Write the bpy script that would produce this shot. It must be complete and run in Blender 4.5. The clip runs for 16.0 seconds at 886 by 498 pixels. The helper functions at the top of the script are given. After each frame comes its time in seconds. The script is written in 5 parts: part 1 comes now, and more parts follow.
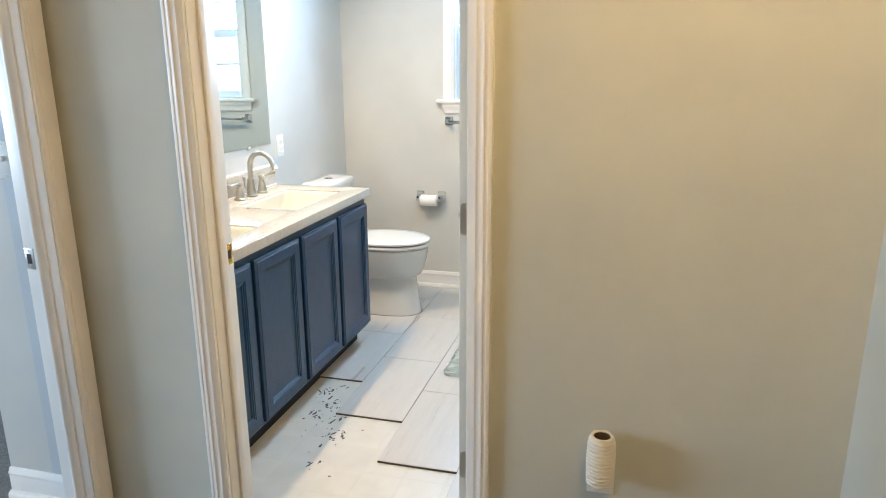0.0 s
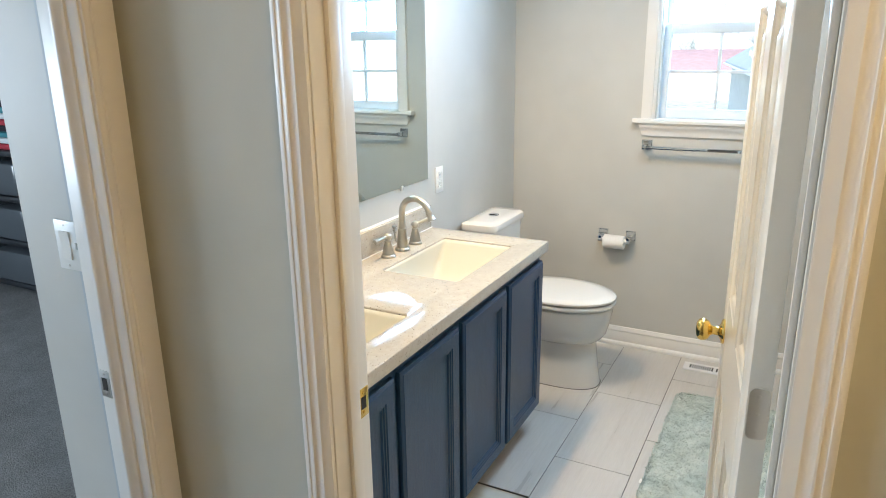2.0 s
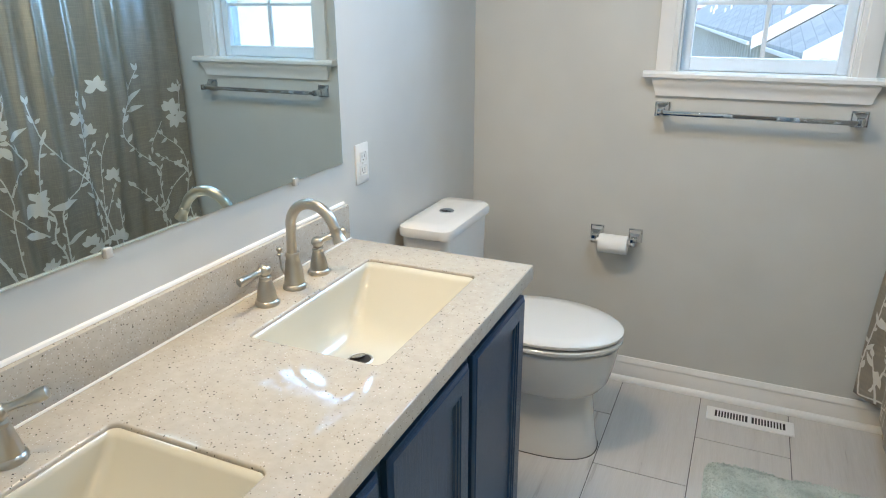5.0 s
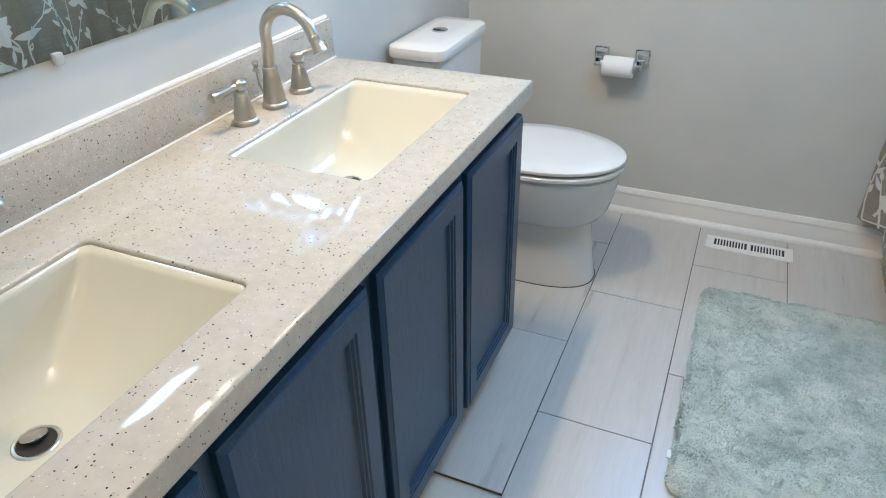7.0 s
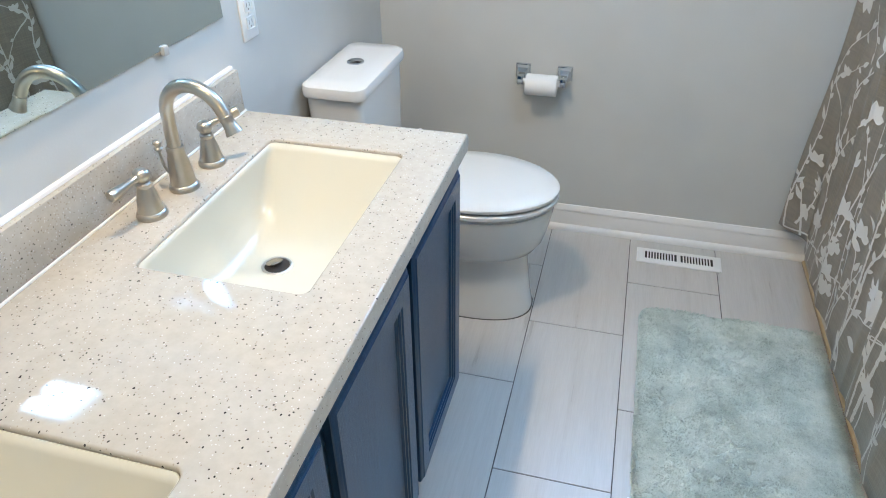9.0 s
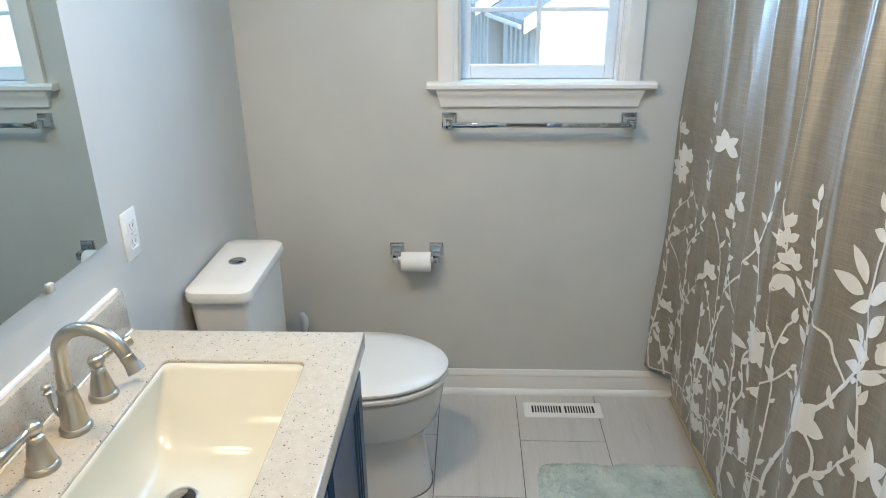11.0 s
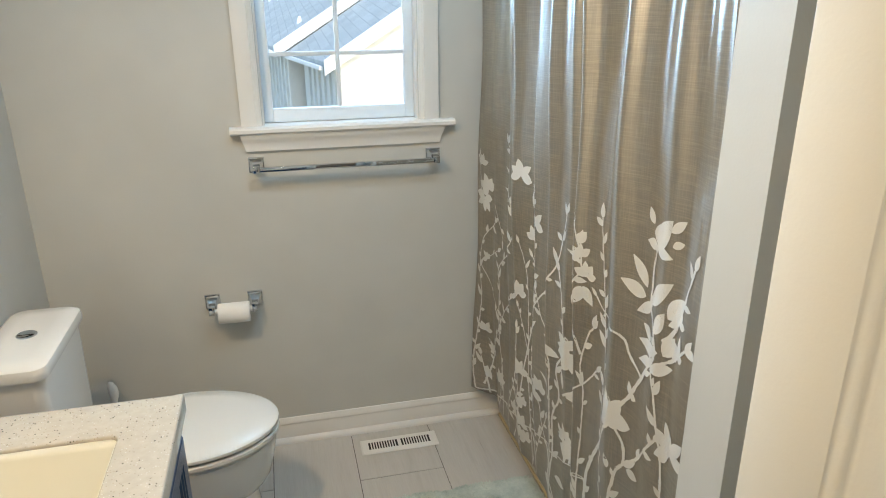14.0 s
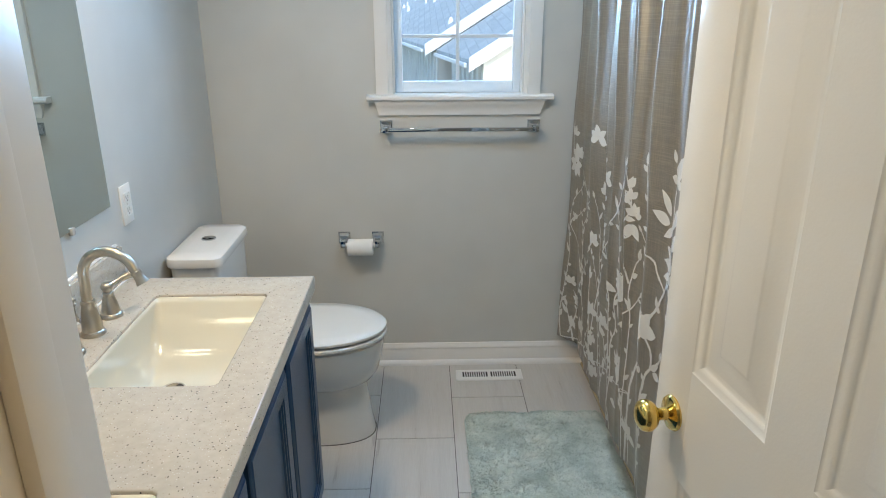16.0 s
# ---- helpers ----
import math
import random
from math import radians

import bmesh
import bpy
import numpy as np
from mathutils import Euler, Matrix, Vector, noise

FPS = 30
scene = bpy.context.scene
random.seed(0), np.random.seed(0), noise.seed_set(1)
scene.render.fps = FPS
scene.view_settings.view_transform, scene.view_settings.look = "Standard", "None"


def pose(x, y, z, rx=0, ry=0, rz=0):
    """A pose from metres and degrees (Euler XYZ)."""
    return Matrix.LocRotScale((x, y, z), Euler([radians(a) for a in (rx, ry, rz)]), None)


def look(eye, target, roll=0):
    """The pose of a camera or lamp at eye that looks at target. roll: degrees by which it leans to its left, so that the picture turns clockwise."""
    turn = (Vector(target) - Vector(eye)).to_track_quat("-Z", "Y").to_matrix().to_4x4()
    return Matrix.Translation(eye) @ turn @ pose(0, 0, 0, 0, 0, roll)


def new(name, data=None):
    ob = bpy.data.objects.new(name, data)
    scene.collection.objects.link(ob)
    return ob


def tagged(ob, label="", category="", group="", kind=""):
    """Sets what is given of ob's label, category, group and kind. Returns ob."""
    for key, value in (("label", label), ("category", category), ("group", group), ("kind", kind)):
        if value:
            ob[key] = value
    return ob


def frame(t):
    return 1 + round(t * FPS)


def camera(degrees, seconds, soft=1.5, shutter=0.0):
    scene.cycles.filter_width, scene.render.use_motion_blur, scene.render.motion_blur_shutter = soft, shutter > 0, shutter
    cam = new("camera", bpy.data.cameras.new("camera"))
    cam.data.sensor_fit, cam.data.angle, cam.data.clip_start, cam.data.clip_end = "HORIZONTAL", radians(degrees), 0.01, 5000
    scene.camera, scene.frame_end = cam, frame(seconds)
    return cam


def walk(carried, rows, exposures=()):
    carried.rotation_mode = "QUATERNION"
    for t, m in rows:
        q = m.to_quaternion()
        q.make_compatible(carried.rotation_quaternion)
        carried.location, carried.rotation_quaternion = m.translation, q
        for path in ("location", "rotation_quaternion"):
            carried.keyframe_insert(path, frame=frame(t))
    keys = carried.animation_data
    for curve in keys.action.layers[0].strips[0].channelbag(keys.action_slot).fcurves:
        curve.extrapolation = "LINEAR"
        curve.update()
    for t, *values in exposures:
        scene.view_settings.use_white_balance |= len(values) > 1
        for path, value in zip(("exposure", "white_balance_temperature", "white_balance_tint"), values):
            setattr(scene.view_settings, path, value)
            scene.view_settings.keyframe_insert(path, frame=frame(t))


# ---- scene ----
cam = camera(65.9, 16.0, soft=1.0)
PATH = [
    (0, (1.84, 0.143, 1.449), (1.338, 2.01, 0.935), -0.3),
    (0.5, (1.748, 0.279, 1.574), (1.17, 2.121, 1.052), -0.8),
    (1, (1.708, 0.462, 1.587), (1.054, 2.272, 1.045), -0.9),
    (1.5, (1.63, 0.677, 1.609), (0.856, 2.435, 1.052), -0.9),
    (2, (1.432, 0.87, 1.602), (0.536, 2.568, 1.04), -0.8),
    (2.5, (1.267, 1.08, 1.612), (0.342, 2.759, 1.042), -0.5),
    (3, (1.178, 1.301, 1.587), (0.251, 2.982, 1.026), -0.7),
    (3.5, (1.101, 1.477, 1.575), (0.188, 3.164, 1.008), -0.9),
    (3.7, (1.061, 1.552, 1.562), (0.167, 3.249, 0.995), -0.7),
    (5.8, (1.009, 1.901, 1.426), (0.284, 3.58, 0.617), -0.9),
    (6, (1.013, 1.902, 1.416), (0.283, 3.557, 0.563), -1.0),
    (6.5, (1.01, 1.907, 1.386), (0.298, 3.504, 0.414), -0.9),
    (7, (1.003, 1.908, 1.373), (0.315, 3.454, 0.307), -1.1),
    (7.5, (0.979, 1.905, 1.377), (0.327, 3.422, 0.248), -0.9),
    (8, (0.959, 1.938, 1.409), (0.367, 3.461, 0.256), -0.8),
    (8.5, (0.918, 2.04, 1.445), (0.406, 3.59, 0.29), -0.8),
    (9, (0.871, 2.094, 1.49), (0.436, 3.682, 0.355), -0.6),
    (9.5, (0.823, 2.096, 1.55), (0.469, 3.746, 0.476), -0.5),
    (9.7, (0.809, 2.091, 1.571), (0.503, 3.776, 0.538), -0.4),
    (11.8, (0.791, 2.079, 1.622), (0.887, 3.952, 0.929), -0.5),
    (12, (0.786, 2.082, 1.621), (0.947, 3.952, 0.93), -0.4),
    (12.5, (0.79, 2.091, 1.623), (1.155, 3.932, 0.933), -0.3),
    (13, (0.797, 2.088, 1.639), (1.222, 3.919, 0.956), -0.4),
    (13.5, (0.812, 2.093, 1.639), (1.245, 3.924, 0.96), -0.5),
    (14, (0.803, 2.062, 1.629), (1.248, 3.893, 0.957), -0.4),
    (14.5, (0.827, 1.986, 1.622), (1.301, 3.81, 0.954), 0.1),
    (15, (0.877, 1.88, 1.62), (1.368, 3.7, 0.951), 0.2),
    (15.5, (0.888, 1.745, 1.606), (1.222, 3.603, 0.945), 0.2),
    (16, (0.893, 1.568, 1.579), (0.94, 3.455, 0.919), -0.2),
]
EXPOSURES = [(0, 1.38, 6800, 16), (1.5, 1.18, 6850, 16), (2.5, 0.86, 7200, 15), (3.5, 0.56, 7050, 14), (6, 0.74, 6250, 15), (9.5, 0.84, 5950, 15), (12, 0.54, 6900, 13), (14.5, 0.52, 7300, 14), (16, 0.40, 6450, 14)]
walk(cam, [(t, look(eye, target, roll)) for t, eye, target, roll in PATH], EXPOSURES)

# ---- world, sun, lamps ----
world = bpy.data.worlds.new("sky")
scene.world = world
world.use_nodes = True
wn = world.node_tree
sky = wn.nodes.new("ShaderNodeTexSky")
sky.sky_type = "NISHITA"
sky.sun_disc = False
sky.sun_elevation, sky.sun_rotation = radians(28), radians(150)
wn.nodes["Background"].inputs[1].default_value = 0.34
wn.links.new(sky.outputs[0], wn.nodes["Background"].inputs[0])


def lamp(name, kind, m, power, color, **more):
    data = bpy.data.lights.new(name, kind)
    data.energy, data.color = power, color
    for key, value in more.items():
        if key == "radius":
            data.shadow_soft_size = value
        if key == "angle":
            data.angle = radians(value)
    ob = new(name, data)
    ob.matrix_world = m
    return ob


lamp("sun", "SUN", look((3.0, -6.0, 5.2), (0, 0, 0)), 2.1, (1.0, 0.93, 0.82), angle=0.6)
for y, power, lean, low, spread in ((2.26, 15.5, 0.0, 0.5, 156), (2.98, 16.0, 0.45, 0.15, 146), (3.12, 23.5, 0.75, 0.15, 146)):
    bulb = lamp("vanity_bulb_light", "SPOT", look((0.235, y, 2.27), (1.15, y + lean, low)), power, (1.0, 0.79, 0.50), radius=0.035)
    bulb.data.spot_size, bulb.data.spot_blend = radians(spread), 1.0
lamp("hall_lamp_light", "POINT", pose(2.10, 0.72, 2.28), 13.0, (1.0, 0.69, 0.31), radius=0.09)


def window_light(name, m, wide, high, power, color):
    data = bpy.data.lights.new(name, "AREA")
    data.shape, data.size, data.size_y, data.energy, data.color = "RECTANGLE", wide, high, power, color
    ob = new(name, data)
    ob.matrix_world = m
    return ob


H_PANEL = 2.412
# daylight in the upper half of the bathroom window and in the bedroom's window
window_light("sky_light_bath", pose(1.03, 4.620, 1.910, -90, 0, 0), 0.52, 0.39, 27.0, (0.36, 0.65, 1.0))
# cool square fan light in the bathroom ceiling
window_light("ceiling_panel_light", pose(1.18, 3.29, H_PANEL, 0, 0, 0), 0.27, 0.31, 6.5, (0.48, 0.75, 1.0))
window_light("sky_light_bedroom", pose(-4.70, -0.3, 1.475, 90, 0, -90), 1.75, 1.2, 98.0, (0.56, 0.78, 1.0))


# ---- materials ----
def base_mat(name, color, rough=0.5, metal=0.0, spec=0.5):
    m = bpy.data.materials.new(name)
    m.use_nodes = True
    b = m.node_tree.nodes["Principled BSDF"]
    b.inputs["Base Color"].default_value = (*color, 1)
    b.inputs["Roughness"].default_value = rough
    b.inputs["Metallic"].default_value = metal
    b.inputs["Specular IOR Level"].default_value = spec
    return m


def coords(nt, scale=(1, 1, 1), world_space=True, shift=False):
    tc = nt.nodes.new("ShaderNodeTexCoord")
    mp = nt.nodes.new("ShaderNodeMapping")
    mp.inputs["Scale"].default_value = scale
    if world_space:
        geo = nt.nodes.new("ShaderNodeNewGeometry")
        nt.links.new(geo.outputs["Position"], mp.inputs["Vector"])
    else:
        nt.links.new(tc.outputs["Object"], mp.inputs["Vector"])
    if shift:
        info = nt.nodes.new("ShaderNodeObjectInfo")
        mul = nt.nodes.new("ShaderNodeMath")
        mul.operation = "MULTIPLY"
        mul.inputs[1].default_value = 37.0
        nt.links.new(info.outputs["Random"], mul.inputs[0])
        nt.links.new(mul.outputs[0], mp.inputs["Location"])
    return mp.outputs[0]


def noise_tex(nt, vec, scale, detail=4.0, rough=0.55):
    n = nt.nodes.new("ShaderNodeTexNoise")
    n.inputs["Scale"].default_value, n.inputs["Detail"].default_value, n.inputs["Roughness"].default_value = scale, detail, rough
    nt.links.new(vec, n.inputs["Vector"])
    return n.outputs["Fac"]


def ramp(nt, fac, stops):
    r = nt.nodes.new("ShaderNodeValToRGB")
    els = r.color_ramp.elements
    while len(els) < len(stops):
        els.new(0.5)
    for e, (p, c) in zip(els, stops):
        e.position, e.color = p, (*c, 1)
    nt.links.new(fac, r.inputs[0])
    return r.outputs[0]


def mix(nt, fac, a, b, how="MIX"):
    n = nt.nodes.new("ShaderNodeMix")
    n.data_type, n.blend_type = "RGBA", how
    for sock, value in ((n.inputs[0], fac), (n.inputs[6], a), (n.inputs[7], b)):
        if isinstance(value, (int, float)):
            sock.default_value = value
        elif isinstance(value, tuple):
            sock.default_value = (*value, 1)
        else:
            nt.links.new(value, sock)
    return n.outputs[2]


def bump(nt, height, strength, distance=0.002):
    n = nt.nodes.new("ShaderNodeBump")
    n.inputs["Strength"].default_value, n.inputs["Distance"].default_value = strength, distance
    nt.links.new(height, n.inputs["Height"])
    nt.links.new(n.outputs[0], nt.nodes["Principled BSDF"].inputs["Normal"])


def bsdf(m, slot, out):
    m.node_tree.links.new(out, m.node_tree.nodes["Principled BSDF"].inputs[slot])


def paint(name, color, rough=0.55, orange=0.25, vary=0.04):
    m = base_mat(name, color, rough, 0.0, 0.4)
    nt = m.node_tree
    v = coords(nt)
    big = noise_tex(nt, v, 2.2, 3)
    dark = tuple(c * (1 - vary) for c in color)
    light = tuple(min(1, c * (1 + vary)) for c in color)
    bsdf(m, "Base Color", ramp(nt, big, [(0.35, dark), (0.65, light)]))
    bump(nt, noise_tex(nt, v, 210, 2), orange, 0.0008)
    return m


WALL = paint("grey_wall_paint", (0.575, 0.57, 0.54), 0.5)
HALLWALL = paint("hall_wall_paint", (0.53, 0.54, 0.495), 0.55)
BEDWALL = paint("bedroom_wall_paint", (0.50, 0.53, 0.55), 0.55)
CEIL = paint("ceiling_paint", (0.78, 0.78, 0.76), 0.7, 0.5)
TRIM = paint("white_trim_paint", (0.78, 0.76, 0.73), 0.33, 0.12, 0.015)
JAMBPAINT = paint("jamb_enamel", (0.74, 0.71, 0.66), 0.34, 0.04, 0.02)
DOORPAINT = paint("door_paint", (0.80, 0.765, 0.69), 0.22, 0.2, 0.02)
# window vinyl; the blue daylight falling on it is put into the colour
SASHVINYL = paint("daylit_white_window_vinyl", (0.73, 0.79, 0.84), 0.3, 0.06, 0.015)
PLASTIC = base_mat("white_plastic", (0.80, 0.79, 0.76), 0.35)
PORCELAIN = base_mat("white_porcelain", (0.74, 0.725, 0.69), 0.09)
SEATMAT = base_mat("seat_plastic", (0.72, 0.705, 0.665), 0.2)
BISCUIT = base_mat("biscuit_porcelain", (0.63, 0.595, 0.49), 0.08)
CHROME = base_mat("chrome", (0.60, 0.63, 0.66), 0.04, 1.0)
NICKEL = base_mat("brushed_nickel", (0.50, 0.465, 0.41), 0.29, 1.0)
DRAINSTEEL = base_mat("dark_brushed_steel", (0.42, 0.39, 0.36), 0.26, 1.0)
STEEL = base_mat("dull_steel", (0.64, 0.62, 0.58), 0.33, 1.0)
BRASS = base_mat("polished_brass", (0.83, 0.58, 0.18), 0.12, 1.0)
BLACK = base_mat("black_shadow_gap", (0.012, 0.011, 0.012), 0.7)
# near-black for thin plates drawn as holes and gaps, their inner shade as colour
DARK = base_mat("dark_cavity_shade", (0.03, 0.025, 0.022), 0.8)
SLOT = base_mat("grey_slot", (0.30, 0.28, 0.26), 0.7)
MIRROR = base_mat("mirror_glass", (0.63, 0.75, 0.79), 0.0, 1.0)
PAPER = base_mat("tissue_paper", (0.84, 0.83, 0.81), 0.9)
CLEAR = base_mat("clear_plastic_clip", (0.50, 0.49, 0.47), 0.12)
GLOWGLASS = base_mat("frosted_lit_glass", (0.9, 0.85, 0.75), 0.4)
GLOWGLASS.node_tree.nodes["Principled BSDF"].inputs["Emission Color"].default_value = (1.0, 0.82, 0.58, 1)
GLOWGLASS.node_tree.nodes["Principled BSDF"].inputs["Emission Strength"].default_value = 4.0
PANEL = base_mat("lit_cool_panel", (0.85, 0.88, 0.9), 0.5)
PANEL.node_tree.nodes["Principled BSDF"].inputs["Emission Color"].default_value = (0.72, 0.88, 1.0, 1)
PANEL.node_tree.nodes["Principled BSDF"].inputs["Emission Strength"].default_value = 3.0
CAULK = base_mat("yellowed_caulk", (0.58, 0.48, 0.31), 0.6)
TUBMAT = base_mat("tub_enamel", (0.75, 0.73, 0.68), 0.15)


def glass_mat():
    m = bpy.data.materials.new("window_glass")
    m.use_nodes = True
    nt = m.node_tree
    nt.nodes.remove(nt.nodes["Principled BSDF"])
    out = nt.nodes["Material Output"]
    tr = nt.nodes.new("ShaderNodeBsdfTransparent")
    tr.inputs[0].default_value = (0.86, 0.95, 1.0, 1)
    gl = nt.nodes.new("ShaderNodeBsdfGlossy")
    gl.inputs["Roughness"].default_value = 0.02
    fr = nt.nodes.new("ShaderNodeFresnel")
    fr.inputs[0].default_value = 1.45
    mx = nt.nodes.new("ShaderNodeMixShader")
    nt.links.new(fr.outputs[0], mx.inputs[0])
    nt.links.new(tr.outputs[0], mx.inputs[1])
    nt.links.new(gl.outputs[0], mx.inputs[2])
    nt.links.new(mx.outputs[0], out.inputs[0])
    return m


GLASS = glass_mat()


def quartz():
    m = base_mat("speckled_countertop", (0.72, 0.70, 0.66), 0.075, 0.0, 0.4)
    nt = m.node_tree
    v = coords(nt)
    col = ramp(nt, noise_tex(nt, v, 55, 4), [(0.3, (0.455, 0.408, 0.345)), (0.7, (0.51, 0.465, 0.392))])

    def specks(scale, size, density, color, col):
        vo = nt.nodes.new("ShaderNodeTexVoronoi")
        vo.inputs["Scale"].default_value = scale
        nt.links.new(v, vo.inputs["Vector"])
        wob = noise_tex(nt, v, scale * 2.5, 2)
        ad = nt.nodes.new("ShaderNodeMath")
        ad.operation = "MULTIPLY_ADD"
        ad.inputs[1].default_value = 0.46
        nt.links.new(wob, ad.inputs[0])
        nt.links.new(vo.outputs["Distance"], ad.inputs[2])
        lt = nt.nodes.new("ShaderNodeMath")
        lt.operation = "LESS_THAN"
        lt.inputs[1].default_value = size + 0.21
        nt.links.new(ad.outputs[0], lt.inputs[0])
        sep = nt.nodes.new("ShaderNodeSeparateColor")
        nt.links.new(vo.outputs["Color"], sep.inputs[0])
        g = nt.nodes.new("ShaderNodeMath")
        g.operation = "LESS_THAN"
        g.inputs[1].default_value = density
        nt.links.new(sep.outputs[0], g.inputs[0])
        mu = nt.nodes.new("ShaderNodeMath")
        mu.operation = "MULTIPLY"
        nt.links.new(lt.outputs[0], mu.inputs[0])
        nt.links.new(g.outputs[0], mu.inputs[1])
        return mix(nt, mu.outputs[0], col, color)

    col = specks(190, 0.25, 0.20, (0.38, 0.32, 0.26), col)
    col = specks(230, 0.26, 0.14, (0.62, 0.60, 0.57), col)
    col = specks(150, 0.20, 0.25, (0.075, 0.06, 0.05), col)
    col = specks(88, 0.150, 0.30, (0.03, 0.026, 0.025), col)
    bsdf(m, "Base Color", col)
    return m


QUARTZ = quartz()


def cabinet_paint():
    m = base_mat("slate_blue_stained_oak", (0.02, 0.05, 0.12), 0.28, 0.0, 0.45)
    nt = m.node_tree
    v = coords(nt, (22, 22, 1.6))
    f = noise_tex(nt, v, 6, 5, 0.6)
    fine = noise_tex(nt, coords(nt, (160, 160, 5)), 4, 3)
    c = ramp(nt, f, [(0.35, (0.008, 0.038, 0.090)), (0.62, (0.020, 0.070, 0.145))])
    bsdf(m, "Base Color", mix(nt, fine, c, (0.007, 0.032, 0.078), "MIX"))
    bump(nt, fine, 0.4, 0.0010)
    return m


NAVY = cabinet_paint()


def tile_mat():
    m = base_mat("vein_cut_stone_tile", (0.5, 0.47, 0.43), 0.3)
    nt = m.node_tree
    v = coords(nt, (8, 0.5, 1), True, True)
    f = noise_tex(nt, v, 3.2, 6, 0.62)
    c = ramp(nt, f, [(0.28, (0.455, 0.42, 0.38)), (0.45, (0.52, 0.49, 0.45)), (0.6, (0.55, 0.52, 0.48)), (0.75, (0.475, 0.44, 0.395))])
    fine = noise_tex(nt, coords(nt, (60, 3, 1), True, True), 5, 3)
    bsdf(m, "Base Color", mix(nt, 0.25, c, ramp(nt, fine, [(0.3, (0.48, 0.45, 0.42)), (0.7, (0.64, 0.62, 0.59))])))
    bsdf(m, "Roughness", ramp(nt, f, [(0.3, (0.26, 0.26, 0.26)), (0.7, (0.38, 0.38, 0.38))]))
    return m


TILE = tile_mat()
TILEEDGE = base_mat("raw_tile_edge", (0.10, 0.09, 0.08), 0.85)


def vinyl_mat():
    m = base_mat("old_vinyl_sheet", (0.66, 0.62, 0.54), 0.4)
    nt = m.node_tree
    v = coords(nt)
    br = nt.nodes.new("ShaderNodeTexBrick")
    br.offset = 0.0
    br.inputs["Scale"].default_value = 1.0
    br.inputs["Brick Width"].default_value = 0.16
    br.inputs["Row Height"].default_value = 0.16
    br.inputs["Mortar Size"].default_value = 0.006
    br.inputs["Color1"].default_value = (0.66, 0.62, 0.545, 1)
    br.inputs["Color2"].default_value = (0.58, 0.55, 0.50, 1)
    br.inputs["Mortar"].default_value = (0.60, 0.56, 0.49, 1)
    nt.links.new(v, br.inputs["Vector"])
    bsdf(m, "Base Color", mix(nt, 0.4, br.outputs[0], ramp(nt, noise_tex(nt, v, 9, 5), [(0.3, (0.55, 0.51, 0.44)), (0.7, (0.70, 0.66, 0.58))])))
    return m


VINYL = vinyl_mat()
ADHESIVE = base_mat("dark_adhesive_smear", (0.07, 0.065, 0.07), 0.7)


def carpet_mat():
    m = base_mat("grey_carpet", (0.2, 0.19, 0.18), 0.95)
    nt = m.node_tree
    v = coords(nt)
    a, b = noise_tex(nt, v, 170, 3), noise_tex(nt, v, 5, 4)
    c = ramp(nt, a, [(0.35, (0.10, 0.095, 0.092)), (0.65, (0.30, 0.285, 0.275))])
    bsdf(m, "Base Color", mix(nt, 0.35, c, ramp(nt, b, [(0.35, (0.13, 0.12, 0.11)), (0.65, (0.26, 0.25, 0.24))])))
    bump(nt, a, 0.9, 0.006)
    return m


CARPET = carpet_mat()


def rug_mat():
    m = base_mat("sage_green_shag", (0.34, 0.43, 0.38), 0.95)
    nt = m.node_tree
    v = coords(nt)
    a, b = noise_tex(nt, v, 8, 6, 0.72), noise_tex(nt, v, 240, 2)
    c = ramp(nt, a, [(0.32, (0.35, 0.42, 0.375)), (0.5, (0.565, 0.625, 0.565)), (0.68, (0.75, 0.78, 0.71))])
    bsdf(m, "Base Color", mix(nt, 0.25, c, ramp(nt, b, [(0.3, (0.30, 0.37, 0.34)), (0.7, (0.68, 0.73, 0.70))])))
    bump(nt, b, 0.8, 0.004)
    return m


RUG = rug_mat()


def curtain_mat(name, color):
    """Slubbed satin: gloss stretched along the hanging threads."""
    m = base_mat(name, color, 0.34, 0.0, 0.5)
    nt = m.node_tree
    b = nt.nodes["Principled BSDF"]
    b.inputs["IOR"].default_value = 2.5
    b.inputs["Anisotropic"].default_value = 0.85
    b.inputs["Anisotropic Rotation"].default_value = 0.25
    tangent = nt.nodes.new("ShaderNodeTangent")
    tangent.direction_type, tangent.axis = "RADIAL", "Z"
    nt.links.new(tangent.outputs[0], b.inputs["Tangent"])
    slub = noise_tex(nt, coords(nt, (14, 14, 420)), 1.0, 3)
    weft = noise_tex(nt, coords(nt, (420, 420, 10)), 1.0, 2)
    dark, light = tuple(c * 0.80 for c in color), tuple(min(1, c * 1.55) for c in color)
    bsdf(m, "Base Color", mix(nt, 0.4, ramp(nt, slub, [(0.44, dark), (0.70, light)]), ramp(nt, weft, [(0.4, dark), (0.68, light)])))
    bump(nt, slub, 0.35, 0.001)
    return m


CURTAIN = curtain_mat("taupe_satin_slub", (0.192, 0.156, 0.107))
PRINT = base_mat("cream_print", (0.72, 0.70, 0.66), 0.45)


